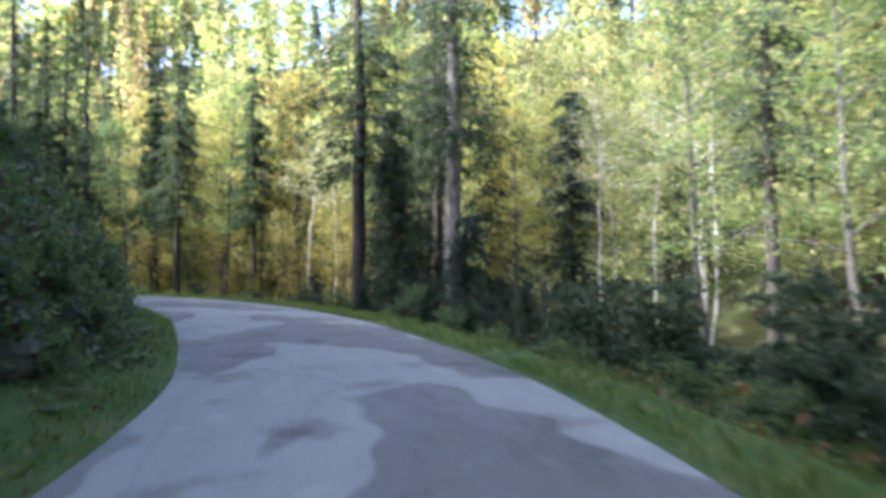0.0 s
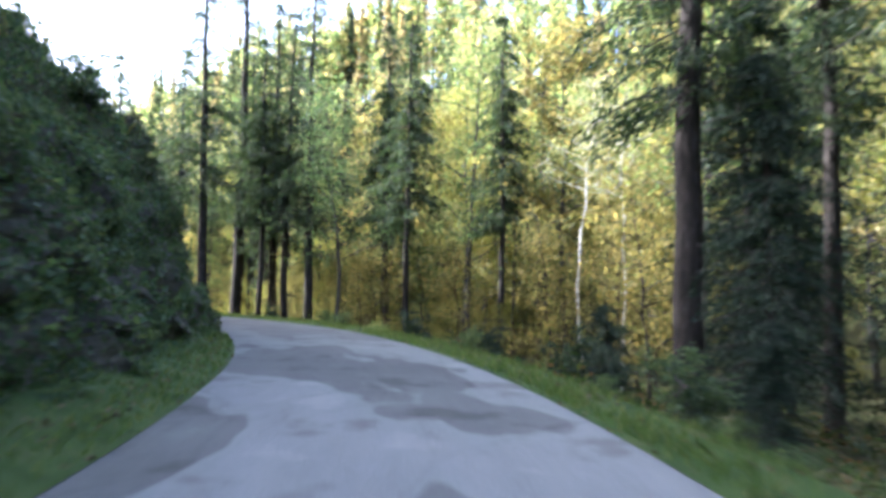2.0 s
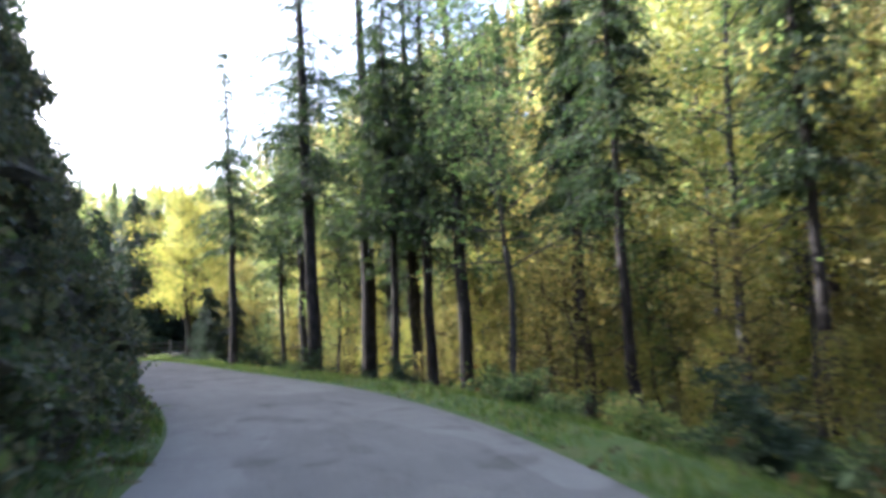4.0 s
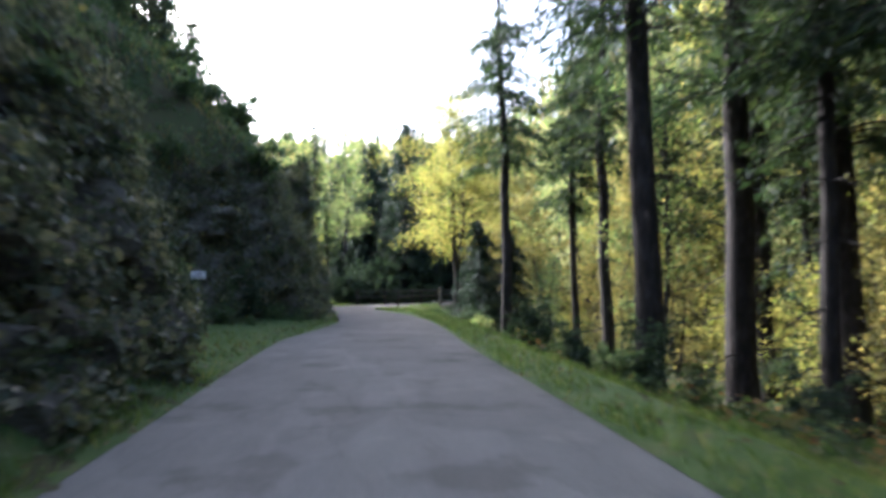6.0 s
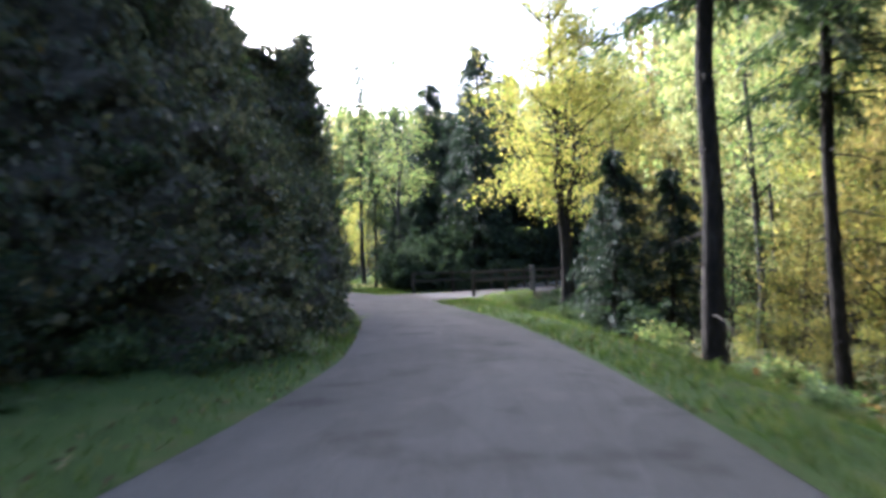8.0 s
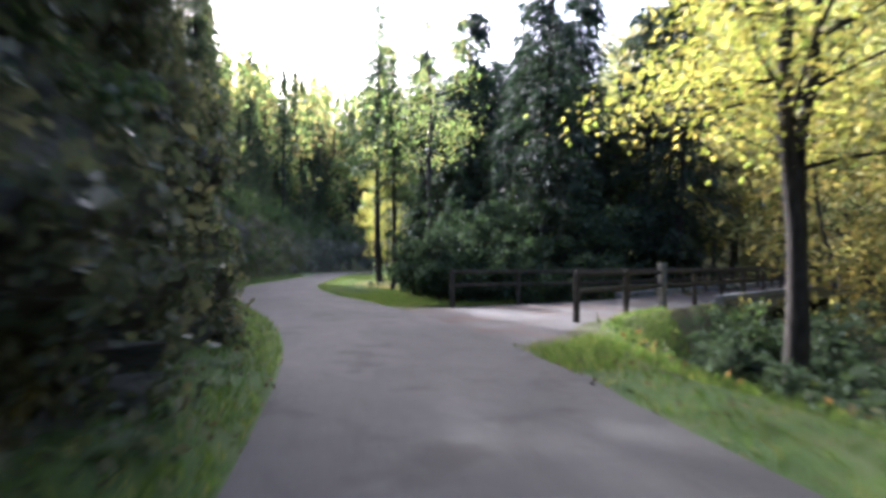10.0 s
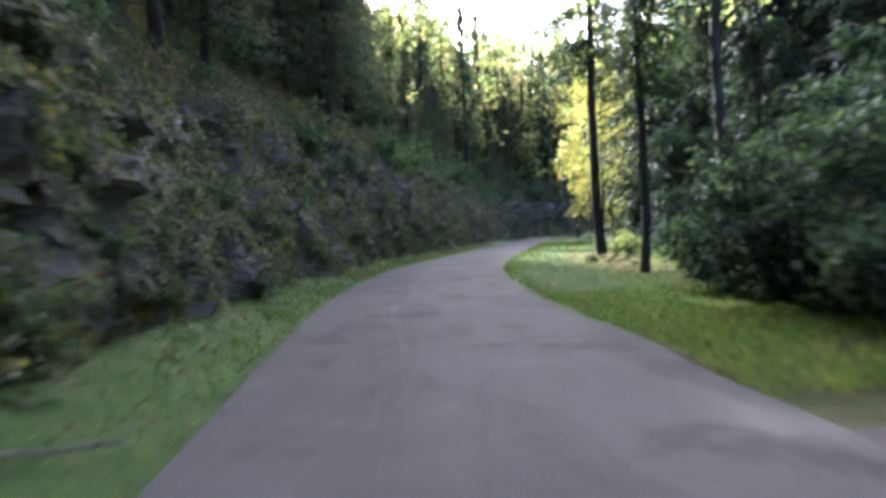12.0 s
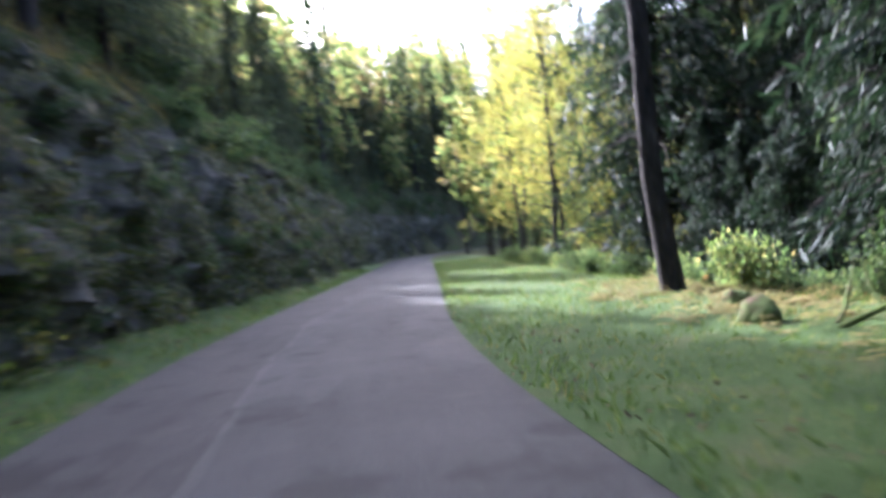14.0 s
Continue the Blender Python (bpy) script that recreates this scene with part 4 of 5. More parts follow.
for s in np.arange(-12, 218, 1.1):
    for lo, hi, gap in ((1.8, 4.5, 1.5), (4.5, 9, 1.7), (9, 16, 2.0), (16, 26, 2.3)):
        d = -(foot(s) + pick.uniform(lo, hi))
        x, y = on_road(s + pick.uniform(-0.7, 0.7), d)
        if not clear(x, y, gap):
            continue
        lot = pick.random()
        lim = lane_limit(x, y) if s > 62 else 99.0
        if lim < 1.5:
            continue
        if s < 34:
            if lot < 0.6 and lo < 8:
                scrub.append((x, y, pick.uniform(0.3, 0.55)))
            continue
        if s > 88 and lo < 8:
            if lot < (0.75 if s < 112 else 0.88) and lo > 4 and lim > 3:
                place(HILL_SPRUCE, int(pick.integers(0, 2)), x, y, "young spruce on the steep hillside above the lane", "tree", "spruces on the hillside", None, min(lim / 16, pick.uniform(0.7, 1.1) if s < 140 else pick.uniform(0.45, 0.85)))
            else:
                scrub.append((x, y, pick.uniform(0.55, 1.15)))
            continue
        if s > 64 and lo > 8 and lot < 0.85 and lim > 3:
            if lo > 8 and pick.random() < 0.5:
                place(LARCH, int(pick.integers(0, 2)), x, y, "golden autumn larch on the steep hillside", "tree", "larches on the hillside", None, min(lim / 18, pick.uniform(0.75, 1.15)))
                continue
            place(HILL_SPRUCE, int(pick.integers(0, 3)), x, y, "spruce on the steep hillside above the lane", "tree", "spruces on the hillside", None, min(lim / 19, pick.uniform(0.75, 1.2) if s < 160 else pick.uniform(0.6, 0.95)))
        elif lot < 0.85 or lo < 8:
            scrub.append((x, y, pick.uniform(0.5, 1.1)))
        else:
            place(BEECH, int(pick.choice([3, 5])), x, y, "small broadleaf tree on the slope above the rock", "tree", "small trees on the slope", None, pick.uniform(0.5, 0.9))

# the bushes of the slope, too many to count
small = [shrub(rg(150), 1.9, 1.2, 900, 0.085, 7), shrub(rg(151), 1.2, 1.2, 700, 0.08, 7), shrub(rg(152), 2.4, 1.3, 950, 0.09, 7)]
wood, leaf = [], []
for k, (x, y, sc) in enumerate(scrub):
    (wv, wf), (lv, lf) = small[k % 3]
    a = pick.uniform(0, 6.28)
    turn = np.array([[math.cos(a), math.sin(a), 0], [-math.sin(a), math.cos(a), 0], [0, 0, 1]]) * sc
    base = np.array((x, y, ground_at(x, y) - 0.05))
    wood.append((wv @ turn + base, wf))
    leaf.append((lv @ turn + base, lf))
ob = new("scrub")
wv, wf = gather(wood)
child("branchwork", mesh_from("scrub_wood", wv, wf, BARK_GREY), ob)["kind"] = "stuff"
lv, lf = gather(leaf)
child("foliage", mesh_from("scrub_leaf", lv, lf, LEAF_DARK), ob)["kind"] = "stuff"
tagged(ob, "dark leafy scrub on the steep slope above the rock", "scrub", kind="stuff")

# ---- woods across the valley and beyond the bends ----
def far_woods(name, r, trees, label, mat, conifer):
    """Woods of many trees: stems, limbs' clumps and leaves."""
    wood, leaf = [], []
    for x, y, z, h, w, n, size in trees:
        sway = r.normal(size=2) * 0.02 * h
        wood.append(tube(np.array([(x, y, z - 0.5), (x + sway[0] * 0.4, y + sway[1] * 0.4, z + h * 0.5), (x + sway[0], y + sway[1], z + h * 0.95)]), [0.011 * h, 0.007 * h, 0.02], 5))
        if conifer:
            t = r.uniform(0.16, 1.0, n) ** 0.85
            a = r.uniform(0, 2 * np.pi, n)
            tier = 0.72 + 0.28 * np.cos(t * h * 3.2 + 1.3 * np.sin(a * 3 + x))
            rad = w * np.sqrt(r.uniform(0.03, 1, n)) * (1.04 - t) ** 0.7 * tier * (0.75 + 0.25 * np.sin(a * 2 + y))
            c = np.c_[x + rad * np.cos(a), y + rad * np.sin(a), z + h * t - 0.25 * rad]
        else:
            m = 11
            ca, ct = r.uniform(0, 2 * np.pi, m), np.linspace(0.25, 0.93, m)
            cr = w * r.uniform(0.2, 0.85, m) * (1.15 - ct)
            cen = np.c_[x + cr * np.cos(ca), y + cr * np.sin(ca), z + h * ct]
            big = w * r.uniform(0.28, 0.5, m)
            k = r.integers(0, m, n)
            c = cen[k] + r.normal(size=(n, 3)) * [0.62, 0.62, 0.4] * big[k][:, None]
        leaf.append(leaves(r, c, size, 0.5))
    ob = new(name)
    wv, wf = gather(wood)
    child("trunks", mesh_from(name + "_wood", wv, wf, BARK, True), ob)["kind"] = "stuff"
    lv, lf = gather(leaf)
    child("crowns", mesh_from(name + "_leaf", lv, lf, mat), ob)["kind"] = "stuff"
    return tagged(ob, label, "far woods", kind="stuff")


# out-of-view spruces, added only to block the sun at the first bend
far_woods("shade_woods", rg(89), shade_wood, "unseen spruce wood added on the hill to shade the first bend", NEEDLE_LIGHT, True)
r = rg(90)
far = [[], [], []]
for s in np.arange(-40, 190, 2.4):
    for lo, hi in ((33, 40), (40, 48), (48, 60), (60, 78), (78, 100), (100, 130)):
        x, y = on_road(s + r.uniform(-2, 2), r.uniform(lo, hi))
        near = lo < 60
        far[int(r.choice([0, 0, 1, 2]))].append((x, y, ground_at(x, y), r.uniform(17, 29), r.uniform(3.4, 5.2), 480 if near else 260, 0.36 if near else 0.6))
far_woods("far_woods", rg(91), far[0], "pale green and yellow broadleaf woods across the valley", LEAF_FAR, False)
far_woods("far_woods", rg(93), far[1], "golden larches in the woods across the valley", LARCH_GOLD, True)
far_woods("far_woods", rg(94), far[2], "green spruces in the woods across the valley", NEEDLE_LIGHT, True)
far = [[], []]
for _ in range(460):
    x, y = r.uniform(-290, -140), r.uniform(20, 190)
    if abs(road_coords([[x, y]])[1][0]) > 5:
        far[int(r.random() < 0.55)].append((x, y, ground_at(x, y), r.uniform(13, 22), r.uniform(2.8, 4.2), 300, 0.45))
for _ in range(240):
    x, y = r.uniform(-205, -128), r.uniform(40, 130)
    if abs(road_coords([[x, y]])[1][0]) > 7:
        far[int(r.random() < 0.6)].append((x, y, ground_at(x, y), r.uniform(8, 15), r.uniform(2.4, 3.4), 320, 0.34))
for _ in range(320):
    x, y = r.uniform(-520, -290), r.uniform(-60, 260)
    far[int(r.random() < 0.5)].append((x, y, ground_at(x, y), r.uniform(16, 25), r.uniform(4.5, 6.5), 130, 0.95))
far_woods("far_woods", rg(92), far[0], "dark spruce woods closing the road ahead", NEEDLE_LIGHT, True)
far_woods("far_woods", rg(95), far[1], "yellowing broadleaf trees among the spruces ahead", LEAF_FAR, False)

# ---- ivy, moss cushions and grasses: what nobody could count ----
def on_rock(r, n, s0, s1):
    return ROCK_V[r.choice(np.flatnonzero((ROCK_S > s0) & (ROCK_S < s1)), n)]


def ivy(r, n, s0, s1, size, mat, label, dense=0.5):
    c = on_rock(r, n * 2, s0, s1)
    keep = np.array([noise.noise(Vector(q) * 0.5) + 0.5 * noise.noise(Vector(q) * 1.7) for q in c]) > (0.5 - dense)
    c = c[keep]
    out = np.c_[(road_dir(c)), np.zeros(len(c))]
    c = c + out * np.abs(r.normal(size=len(c)))[:, None] * 0.08 + r.normal(size=c.shape) * 0.1
    s, d = road_coords(c[:, :2])
    c = c[-d > half(s) + 0.05]
    v, f = leaves(r, c, size, 0.35, 0.7)
    return tagged(new("ivy", mesh_from("ivy", v, f, mat)), label, "ivy", kind="stuff")


def road_dir(c):
    s, d = road_coords(c[:, :2])
    return on_road(s, d + 1) - on_road(s, d)


ivy(rg(100), 62000, -12, 37, 0.045, LEAF_DARK, "dark green ivy and moss hanging over the rock", 0.95)
ivy(rg(101), 98000, 34, 88, 0.052, LEAF_MOSS, "dark ivy and brambles hanging over the rock face", 1.0)
ivy(rg(103), 5000, 40, 145, 0.06, LEAF_DRY, "dry brown bracken hanging from the rock", 0.3)
ivy(rg(102), 105000, 86, 212, 0.048, LEAF_MOSS, "dark brambles and ivy over the broken rock", 0.75)
ivy(rg(104), 52000, 86, 160, 0.05, LEAF_IVY, "olive bramble leaves in patches over the broken rock", 0.38)


def rock_tufts(r, n, s0, s1, long, mat, label, dense):
    """Grasses and moss strands that root on the ledges and hang over the rock."""
    c = on_rock(r, n * 2, s0, s1)
    c = c[np.array([noise.noise(Vector(q) * 0.8) + 0.6 * noise.noise(Vector(q) * 2.3) for q in c]) > 0.45 - dense]
    m = len(c)
    out = np.c_[road_dir(c), np.zeros(m)]
    along_ = np.c_[-out[:, 1], out[:, 0], np.zeros(m)]
    l = (long * r.uniform(0.4, 1.3, m))[:, None]
    side = r.normal(size=(m, 1)) * 0.5 * along_
    wide = along_ * 0.008 + np.array([0, 0, 0.004])
    mid = c + (out * 0.45 + side * 0.5 + [0, 0, 0.4]) * l * 0.6
    tip = c + (out * 0.75 + side + np.array([0, 0, 1.0]) * r.uniform(-0.75, 0.35, (m, 1))) * l
    v = np.stack([c - wide, c + wide, mid + wide * 0.8, tip, mid - wide * 0.8], 1)
    s, d = road_coords(tip[:, :2])
    v = v[-d > half(s) + 0.1].reshape(-1, 3)
    return tagged(new("long_grass", mesh_from("long_grass", v, [tuple(q) for q in np.arange(len(v)).reshape(-1, 5)], mat)), label, "grass", kind="stuff")


rock_tufts(rg(160), 26000, -12, 88, 0.3, LEAF_MOSS, "tufts of moss and grass hanging over the rock", 0.35)
rock_tufts(rg(161), 70000, 86, 160, 0.32, LEAF_IVY, "tufts of olive grass hanging over the rock", 0.4)
rock_tufts(rg(162), 15000, 40, 145, 0.36, LEAF_DRY, "dry brown grass hanging from ledges in the rock", 0.1)
# small shrubs rooted in the rock
r = rg(165)
seat = np.concatenate([on_rock(r, 260, 86, 145), on_rock(r, 190, 30, 86), on_rock(r, 110, -12, 30)])
wood, leaf = [], []
for k, q in enumerate(seat):
    (wv, wf), (lv, lf) = small[k % 3]
    a = r.uniform(0, 6.28)
    sc = r.uniform(0.16, 0.42)
    turn = np.array([[math.cos(a), math.sin(a), 0], [-math.sin(a), math.cos(a), 0], [0, 0, 1]]) * sc
    s_, d_ = road_coords([q[:2]])
    if -d_[0] < half(s_[0]) + 0.5 or (86 < s_[0] < 95 and q[2] < 2.4) or (60 < s_[0] < 66 and q[2] < 2.2):
        continue
    wood.append((wv @ turn + q, wf))
    leaf.append((lv @ turn + q, lf))
ob = new("scrub")
wv, wf = gather(wood)
child("branchwork", mesh_from("rock_scrub_wood", wv, wf, BARK_GREY), ob)["kind"] = "stuff"
lv, lf = gather(leaf)
child("foliage", mesh_from("rock_scrub_leaf", lv, lf, LEAF_DARK), ob)["kind"] = "stuff"
tagged(ob, "small dark shrubs rooted in cracks of the rock", "scrub", kind="stuff")


def undergrowth(r, n, s0, s1, lo, hi, size, mat, label):
    s = r.uniform(s0, s1, n)
    w = r.uniform(0, 1, n)
    xy = on_road(s, lo(s) * (1 - w) + hi(s) * w)
    lush = np.array([noise.noise(Vector((x * 0.45, y * 0.45, 2))) + 0.6 * noise.noise(Vector((x * 1.5, y * 1.5, 5))) for x, y in xy])
    keep = lush > -0.28
    xy, lush = xy[keep], lush[keep]
    bump_ = rough(xy, 0.5, 0.22)
    z = height(xy)[0] + bump_ * 0.9 + r.uniform(0, 1, len(xy)) * (0.15 + 0.7 * lush.clip(0, 1))
    v, f = leaves(r, np.c_[xy, z], size, 0.7, 0.6)
    return tagged(new("undergrowth", mesh_from("undergrowth", v, f, mat)), label, "undergrowth", kind="stuff")


undergrowth(rg(120), 80000, 30, 90, lambda s: -foot(s) - 1.2, lambda s: -foot(s) - 14, 0.075, LEAF_DARK, "dark brambles and ferns on the steep slope")
undergrowth(rg(121), 150000, 84, 220, lambda s: -foot(s) - 0.9, lambda s: -foot(s) - 15, 0.075, LEAF_MOSS, "olive brambles and heather on the steep slope")
undergrowth(rg(122), 14000, -12, 34, lambda s: -foot(s) - 1.2, lambda s: -foot(s) - 7, 0.07, LEAF_DARK, "dark brambles on top of the rock")
undergrowth(rg(123), 70000, -12, 88, lambda s: verge(s) + 0.6, lambda s: verge(s) + 16, 0.065, LEAF_LITTER, "low brambles and fallen leaves under the trees")
undergrowth(rg(124), 30000, 98, 155, lambda s: verge(s) + 0.4, lambda s: verge(s) + 14, 0.065, LEAF_LITTER, "low brambles and fallen leaves under the trees")


def blades(r, xy, tall, wide):
    z = height(xy)[0]
    n = len(xy)
    a = r.uniform(0, 2 * np.pi, n)
    h = tall * r.uniform(0.5, 1.4, n)
    side = np.c_[np.cos(a), np.sin(a), np.zeros(n)] * (wide * r.uniform(0.7, 1.4, n))[:, None]
    tip = np.c_[r.normal(size=(n, 2)) * (h * 0.45)[:, None], h]
    base = np.c_[xy, z + 0.03]
    mid = base + tip * [0.35, 0.35, 0.6]
    v = np.stack([base - side, base + side, mid + side * 0.7, base + tip, mid - side * 0.7], 1).reshape(-1, 3)
    return v, np.arange(5 * n).reshape(-1, 5)


def grass(r, n, s0, s1, lo, hi, tall, label, mat):
    s = r.uniform(s0, s1, n)
    w = r.beta(1.1, 1.1, n)
    d = lo(s) * (1 - w) + hi(s) * w
    xy = on_road(s, d)
    keep = np.array([noise.noise(Vector((x * 0.7, y * 0.7, 0))) for x, y in xy]) > r.uniform(-0.7, 0.5, n)
    v, f = blades(r, xy[keep], tall, 0.007)
    return tagged(new("grass", mesh_from("grass", v, [tuple(q) for q in f], mat)), label, "grass", kind="stuff")


grass(rg(110), 26000, -6, 80, lambda s: -foot(s) - 0.1, lambda s: -half(s) + 0.06, 0.1, "short green grass along the foot of the rock", GRASS)
grass(rg(111), 30000, 78, 150, lambda s: -foot(s) - 0.3, lambda s: -half(s) + 0.06, 0.1, "short green grass along the foot of the rock", GRASS)
grass(rg(112), 42000, -6, 86, lambda s: half(s) - 0.06, lambda s: verge(s) + along(s, (32, 0.15), (40, 0.6)), 0.12, "green grass on the outer verge", GRASS)
grass(rg(113), 60000, 98, 150, lambda s: half(s) - 0.06, lambda s: verge(s) + 0.8, 0.09, "level green grass beyond the junction", GRASS)

r = rg(114)
xy = np.concatenate([np.c_[r.uniform(-66.5, -57.0, 60000), r.uniform(51.5, 63.5, 60000)], np.c_[r.uniform(-77.0, -67.5, 45000), r.uniform(52.5, 60.5, 45000)]])
gs_, gd_ = road_coords(xy)
off = np.min(np.linalg.norm(xy[:, None] - SIDE[None, ::2], axis=2) - side_half(len(SIDE))[None, ::2], axis=1)
xy = xy[(off > 0.1) & (gd_ > half(gs_) - 0.05) & (gd_ < 9) & (np.array([noise.noise(Vector((x * 0.5, y * 0.5, 4))) for x, y in xy]) > r.uniform(-0.75, 0.35, len(xy)))]
v, f = blades(r, xy, 0.11, 0.008)
tagged(new("grass", mesh_from("grass", v, [tuple(q) for q in f], GRASS)), "green grass on the bank beside the bridge railing", "grass", kind="stuff")

# fallen leaves on the verges and along the edges of the asphalt
r = rg(115)
s_ = r.uniform(-4, 135, 9000)
e_ = half(s_) + np.abs(r.normal(size=9000)) * 0.5 - 0.12
d_ = np.where(r.random(9000) < 0.6, -e_, e_)
xy = on_road(s_, d_)
keep = (np.array([noise.noise(Vector((x * 0.5, y * 0.5, 8))) for x, y in xy]) > r.uniform(-0.6, 0.4, 9000)) & ~((d_ > 0) & (s_ > 84) & (s_ < 98))
xy, s_, d_ = xy[keep], s_[keep], d_[keep]
z = np.where(np.abs(d_) < half(s_) + 0.1, 0.05 - 0.008 * d_ * d_, height(xy)[0] + 0.1) + r.uniform(0.005, 0.03, len(s_))
v, f = leaves(r, np.c_[xy, z], 0.026, 0.9, 0.6)
tagged(new("fallen_leaves", mesh_from("fallen_leaves", v, f, LEAF_FALLEN)), "dry brown leaves strewn along the edges of the lane", "leaves", kind="stuff")

# ---- bridge and railings ----
def box(bm, size, m):
    bmesh.ops.create_cube(bm, size=1.0, matrix=m @ Matrix.Diagonal((*size, 1)))


def part(name, bm, material, parent, label="", bevel=0.0):
    if bevel:
        bmesh.ops.bevel(bm, geom=bm.edges[:], offset=bevel, segments=1, affect="EDGES")
    me = bpy.data.meshes.new(name)
    bm.to_mesh(me)
    bm.free()
    me.materials.append(material)
    return child(name, me, parent, label)


def beam(name, a, b, wide, high, material, parent, bevel=0.012):
    a, b = Vector(a), Vector(b)
    d = b - a
    bm = bmesh.new()
    box(bm, (wide, d.length, high), Matrix.Translation((a + b) / 2) @ d.to_track_quat("Y", "Z").to_matrix().to_4x4())
    return part(name, bm, material, parent, "", bevel)


def railing(points, tall, rails, label, big=()):
    thing = new("railing")
    for k, (x, y) in enumerate(points):
        h = tall + (0.18 if k in big else 0.0)
        w = 0.2 if k in big else 0.12
        bm = bmesh.new()
        box(bm, (w, w, h + 0.5), pose(x, y, (h - 0.5) / 2, pick.uniform(-1, 1), pick.uniform(-1, 1), pick.uniform(0, 20)))
        part("post", bm, WOOD_PALE if k in big else WOOD, thing, "thick pale grey wooden post" if k in big else "", 0.015)
    for (a, b), (c, d) in zip(points[:-1], points[1:]):
        for z in rails:
            beam("rail", (a, b, z + pick.uniform(-0.015, 0.015)), (c, d, z + pick.uniform(-0.015, 0.015)), 0.05, 0.1, WOOD, thing)
    return tagged(thing, label, "railing", "railings at the bridge")


near_line = [(-63.5, 58.2), (-65.15, 60.9), (-66.5, 63.3)] + [(-66.5 - 1.12 * k, 63.3 + 2.3 * k) for k in range(1, 9)]
far_line = [(-69.6, 57.9), (-69.95, 60.4), (-70.3, 63.0), (-70.9, 65.6)] + [(-70.9 - 1.1 * k, 65.6 + 2.32 * k) for k in range(1, 9)]
railing(near_line, 1.1, (0.62, 1.02), "weathered brown wooden railing on the bridge approach", (2,))
railing(far_line, 1.1, (0.6, 1.02), "dark weathered wooden railing along the side road")
bridge = new("bridge")
bm = bmesh.new()
box(bm, (4.0, 24.0, 0.45), Matrix.Translation((-75.2, 77.4, -0.27)) @ Matrix.Rotation(math.atan2(0.43, 0.9), 4, "Z"))
part("deck", bm, CONCRETE, bridge, "", 0.03)
for sg in (-1, 1):
    bm = bmesh.new()
    box(bm, (0.3, 24.0, 0.22), Matrix.Translation((-75.2, 77.4, 0.06)) @ Matrix.Rotation(math.atan2(0.43, 0.9), 4, "Z") @ Matrix.Translation((sg * 1.88, 0, 0)))
    part("kerb", bm, CONCRETE, bridge, "", 0.02)
tagged(bridge, "plain concrete bridge deck carrying the side road", "bridge")
# ---- kilometre plate on its post ----
sx, sy_ = -40.83, 40.57
sign = new("kilometre_sign")
bm = bmesh.new()
bmesh.ops.create_cone(bm, segments=10, radius1=0.03, radius2=0.03, depth=2.1, cap_ends=True, matrix=pose(sx, sy_, 0.72))
part("post", bm, STEEL, sign)
yaw = math.degrees(math.atan2(drive[9, 2] - sy_, drive[9, 1] - sx))
bm = bmesh.new()
box(bm, (0.02, 0.36, 0.19), pose(sx, sy_, 1.66, 0, 0, yaw) @ Matrix.Translation((0.042, 0, 0)))
plate = part("plate", bm, WHITE, sign, "white enamel plate", 0.004)
for dz, w in ((0.035, 0.2), (-0.04, 0.26)):
    bm = bmesh.new()
    box(bm, (0.004, w, 0.035), pose(sx, sy_, 1.66 + dz, 0, 0, yaw) @ Matrix.Translation((0.056, 0, 0)))
    part("bar", bm, STEEL, plate)
tagged(sign, "small white kilometre plate on a grey steel post beside the rock", "road sign")

# bushes in the bay of the rock round the plate
for s_, d_, k, sc in ((57.2, 3.6, 1, 0.4), (58.2, 4.2, 5, 0.45), (59.4, 4.7, 6, 0.4), (60.4, 4.9, 2, 0.4), (61.4, 4.3, 5, 0.3), (62.0, 5.0, 6, 0.36), (63.8, 5.1, 1, 0.5), (64.6, 4.6, 5, 0.45), (65.6, 5.0, 2, 0.45), (66.4, 4.3, 6, 0.35), (67.4, 3.6, 5, 0.4), (59.0, 3.6, 5, 0.25), (65.2, 3.8, 1, 0.25)):
    x, y = on_road(s_, -d_)
    place(BUSH, k, x, y, "low dark bush in the bay of the rock", "bush", "bushes at the foot of the rock", None, sc * 1.3)

# ---- sunlit corner by the spruces: stump and dry ferns ----
def boulder(size, seed):
    bm = bmesh.new()
    bmesh.ops.create_icosphere(bm, subdivisions=3, radius=1.0)
    for v in bm.verts:
        k = 1 + 0.25 * noise.fractal(v.co * 1.6 + Vector((seed, 0, 0)), 0.9, 2.0, 3)
        v.co = Vector((v.co.x * size * k, v.co.y * size * 0.85 * k, v.co.z * size * 0.95 * k + size * 0.45))
    for f in bm.faces:
        f.smooth = True
    return bm


for x, y, size in ((-86.84, 60.75, 0.24), (-88.1, 61.6, 0.2), (-84.4, 61.2, 0.16)):
    st = new("boulder")
    part("stone", boulder(size, x), MOSSY, st)
    st.matrix_basis = pose(x, y, ground_at(x, y))
    tagged(st, "small mossy boulder half sunk in the grass", "boulder", "boulders in the grass")
for _ in range(80):
    s_, d_ = pick.uniform(108, 122), pick.uniform(4.4, 6.6)
    x, y = on_road(s_, d_)
    place(DRY, 0, x, y, "tuft of dry golden fern at the edge of the grass", "fern", "dry ferns", None, pick.uniform(0.55, 1.15))
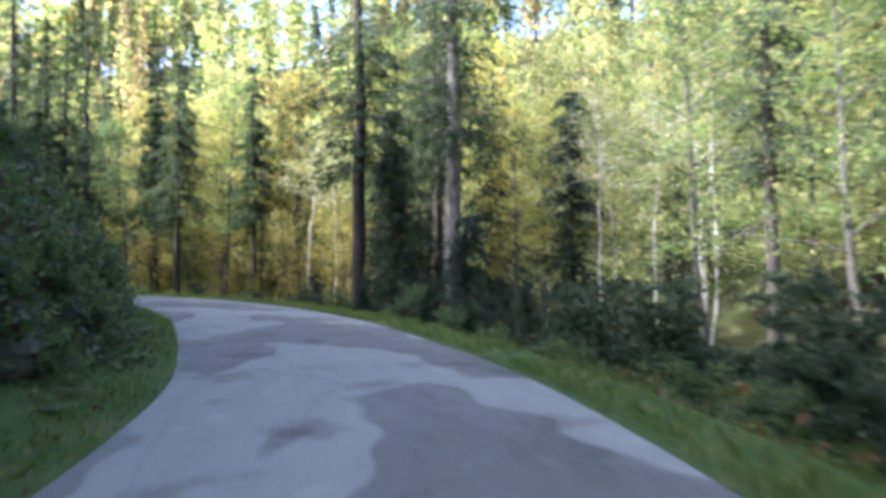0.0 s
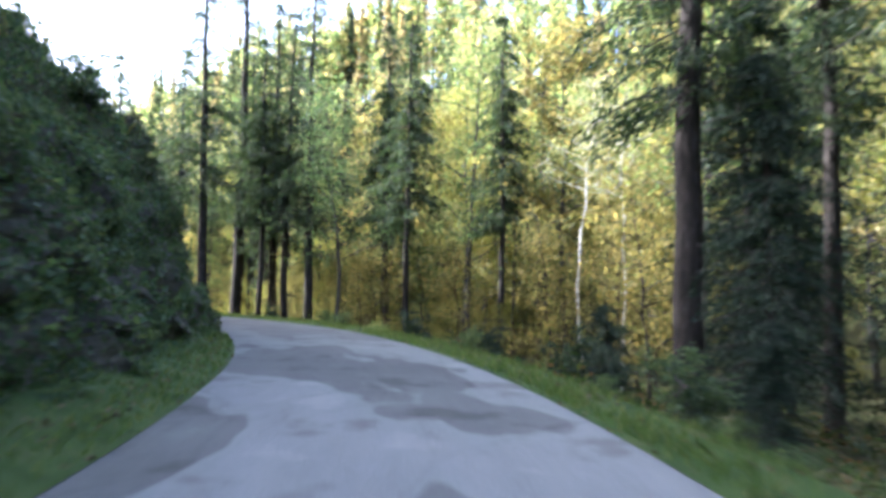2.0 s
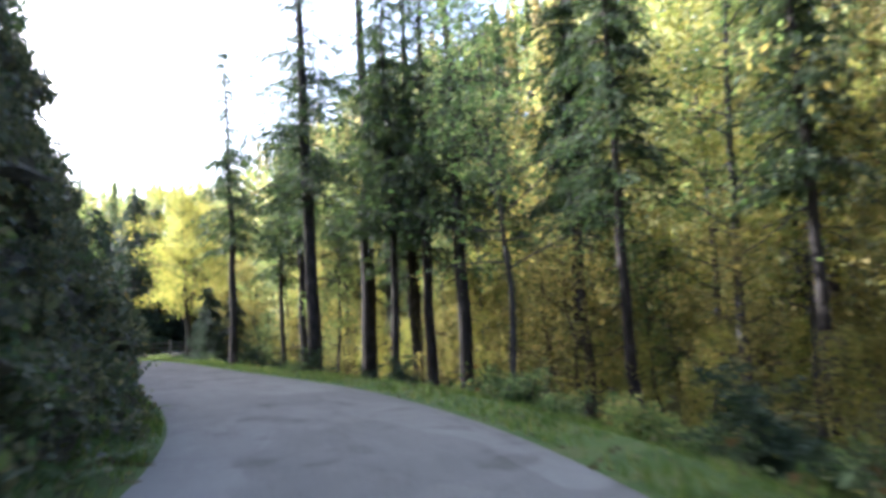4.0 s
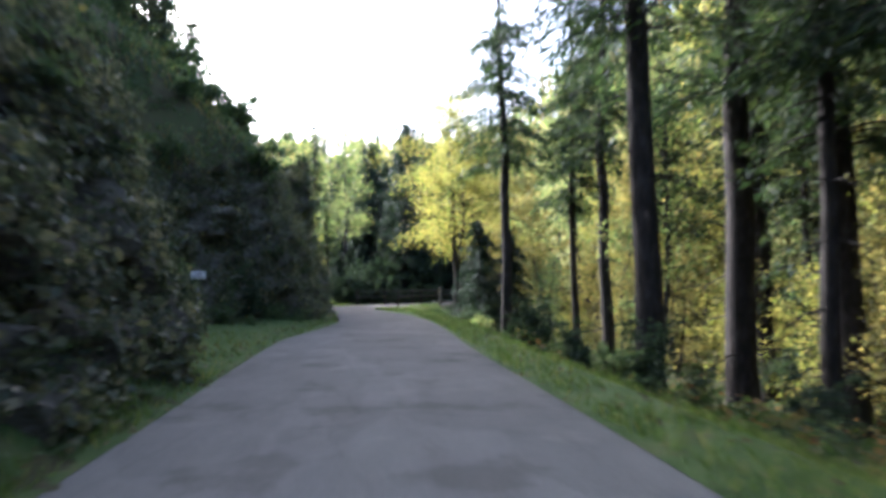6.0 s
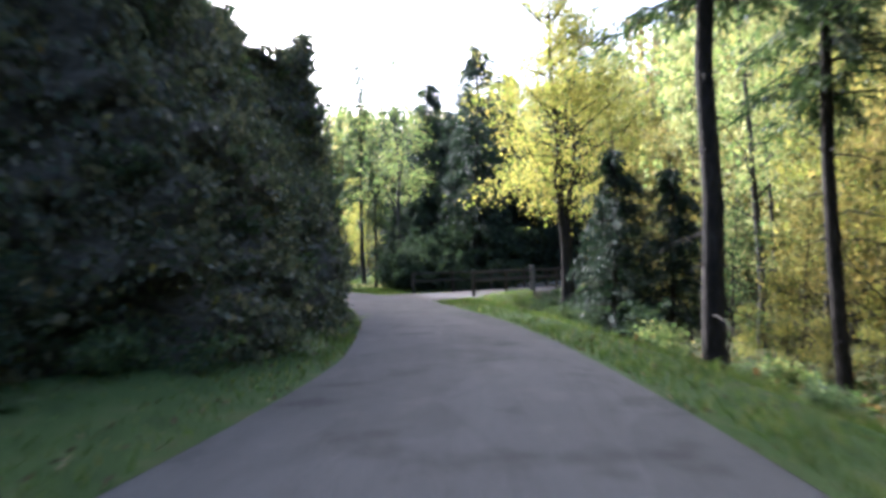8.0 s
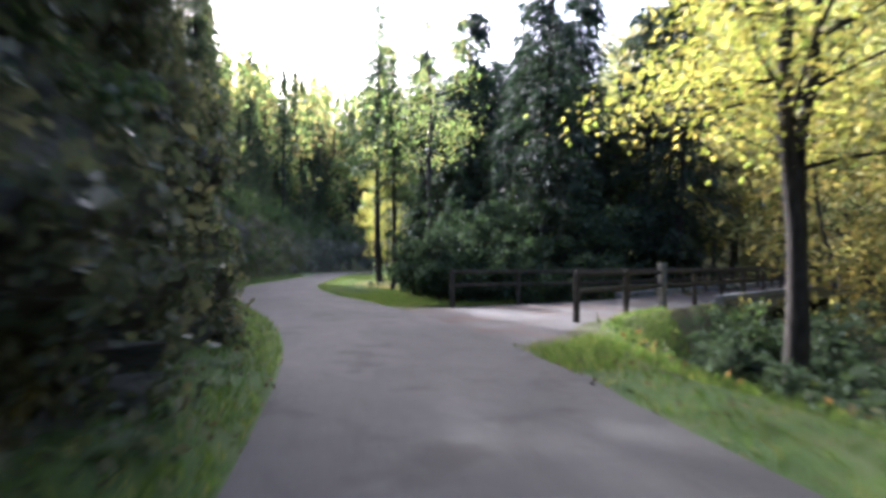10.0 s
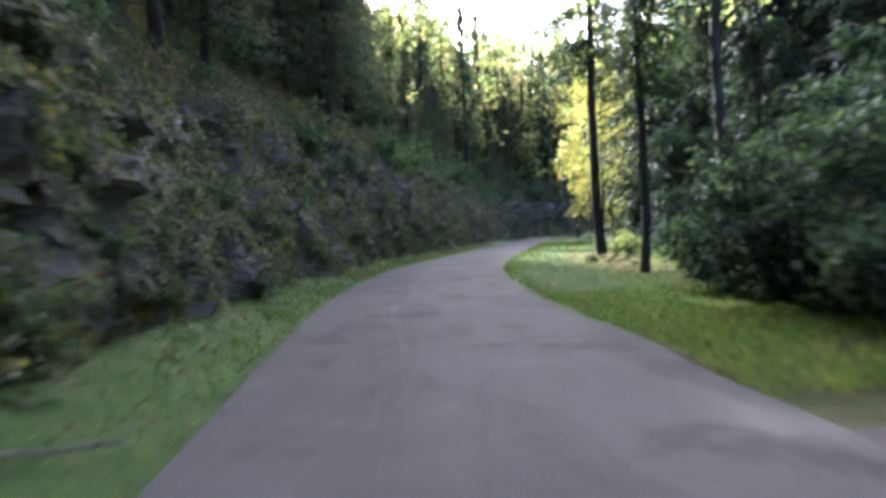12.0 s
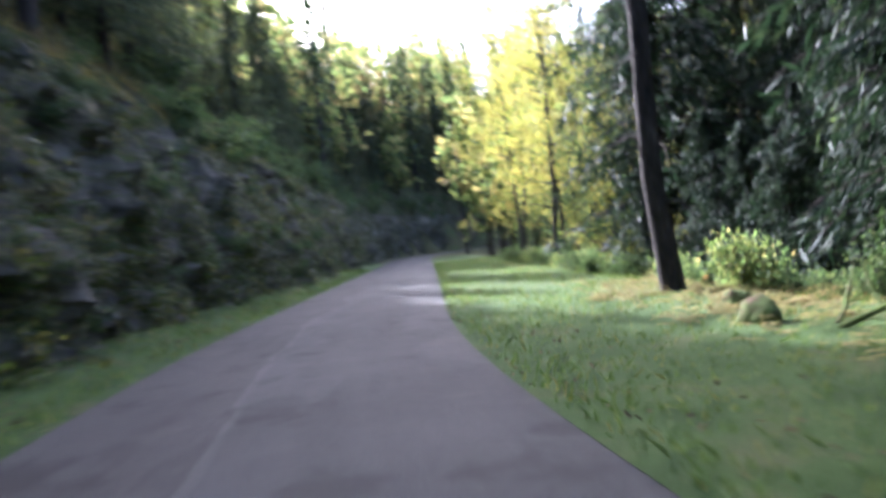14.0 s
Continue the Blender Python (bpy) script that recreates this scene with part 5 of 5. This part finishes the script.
# ferns on the hill side
for s_ in np.arange(2, 140, 1.7):
    x, y = on_road(s_ + pick.uniform(-0.8, 0.8), -(foot(s_) - pick.uniform(-0.05, 0.35)))
    place(FERN, 0, x, y, "green fern at the foot of the rock", "fern", "ferns beside the lane", None, pick.uniform(0.35, 0.8), 0.02)
for kinds in (SAPLING, SPRUCE, GREY_SPRUCE, DENSE_SPRUCE, HILL_SPRUCE, LARCH, BEECH, MAPLE, BIRCH, BUSH):
    for k, proto in enumerate(kinds):
        if proto.name not in used:
            x, y = on_road(40 + 3 * k, 30.0)
            place(kinds, k, x, y, SLIM if kinds is BEECH else "dark green plant in the wood", "tree")

# ---- small plate on its pole, two old posts and broken branches before the rock ----
pole = new("marker_pole")
bm = bmesh.new()
bmesh.ops.create_cone(bm, segments=10, radius1=0.05, radius2=0.04, depth=2.5, cap_ends=True, matrix=pose(-68.02, 50.17, 0.85, 1, 1))
part("shaft", bm, WOOD, pole)
bm = bmesh.new()
box(bm, (0.17, 0.02, 0.11), pose(-67.99, 50.13, 2.04, 0, 0, 118))
part("plate", bm, WHITE, pole, "white enamel plate", 0.004)
tagged(pole, "thin dark wooden marker pole with a white plate before the rock", "marker pole")
for x, y, h in ((-67.05, 50.5, 1.15), (-65.6, 50.42, 1.2)):
    post = new("fence_post")
    bm = bmesh.new()
    box(bm, (0.16, 0.15, h + 0.4), pose(x, y, (h - 0.4) / 2 + 0.03, pick.uniform(-2, 2), pick.uniform(-2, 2), 20))
    part("stake", bm, WOOD, post, "", 0.018)
    tagged(post, "thick dark weathered wooden post standing before the rock", "fence post", "posts before the rock")
r = rg(140)


def fallen(x, y, yaw, tilt, length, girth, label, mat):
    thing = new("fallen_branch")
    u = np.linspace(0, 1, 8)[:, None]
    line = np.array([1.0, 0, 0]) * length * u + np.cumsum(r.normal(size=(8, 3)) * 0.035 * length, 0) * u + [0, 0, 0.02]
    bits = [tube(line, girth * (1.1 - 0.8 * u[:, 0]), 7)]
    for w in r.uniform(0.3, 0.95, 4):
        q = np.array([np.interp(w, u[:, 0], line[:, k]) for k in range(3)])
        e = q + np.array([0.25, *r.normal(size=2) * 0.25]) * length * 0.5
        bits.append(tube(np.stack([q, (q + e) / 2 + r.normal(size=3) * 0.03, e]), [girth * 0.4, girth * 0.28, 0.004], 5))
    v, f = gather(bits)
    child("wood", mesh_from("fallen_branch_wood", v, f, mat, True), thing)
    thing.matrix_basis = pose(x, y, ground_at(x, y) + 0.05, 0, -tilt, yaw)
    return tagged(thing, label, "branch", "fallen branches")


for x, y, yaw, tilt, length, girth in ((-66.4, 50.05, 200, 28, 1.1, 0.05), (-66.9, 49.9, 230, 40, 0.9, 0.045), (-67.5, 50.5, 160, 6, 1.6, 0.03), (-66.0, 49.7, 190, 35, 1.0, 0.04), (-68.6, 50.9, 140, 8, 1.3, 0.025)):
    fallen(x, y, yaw, tilt, length, girth, "pale broken branch lying against the foot of the rock", BARK_PALE)
for x, y, yaw, tilt, length, girth in ((-85.9, 60.8, 40, 30, 1.3, 0.035), (-85.5, 60.9, 75, 22, 1.2, 0.03), (-86.1, 61.0, 120, 26, 1.0, 0.03), (-85.2, 60.8, 10, 14, 1.4, 0.025), (-85.6, 61.1, 150, 40, 0.9, 0.03)):
    fallen(x, y, yaw, tilt, length, girth, "dry brown branch lying in the sunlit grass", MOSSY)

# ---- long pale grass on the slope above the rock ----
def slope_grass(r, n, s0, s1, label):
    s, w = r.uniform(s0, s1, n), r.uniform(0, 1, n) ** 1.5
    xy = on_road(s, -(foot(s) + 0.3 + 8 * w))
    keep = np.array([noise.noise(Vector((x * 0.6, y * 0.6, 9))) for x, y in xy]) > 0.05
    v, f = blades(r, xy[keep], 0.34, 0.009)
    return tagged(new("long_grass", mesh_from("long_grass", v, [tuple(q) for q in f], LEAF_DRY)), label, "grass", kind="stuff")


slope_grass(rg(130), 30000, 88, 135, "long pale dry grass on the slope above the rock")
slope_grass(rg(131), 16000, 36, 88, "long pale dry grass on the slope above the rock")
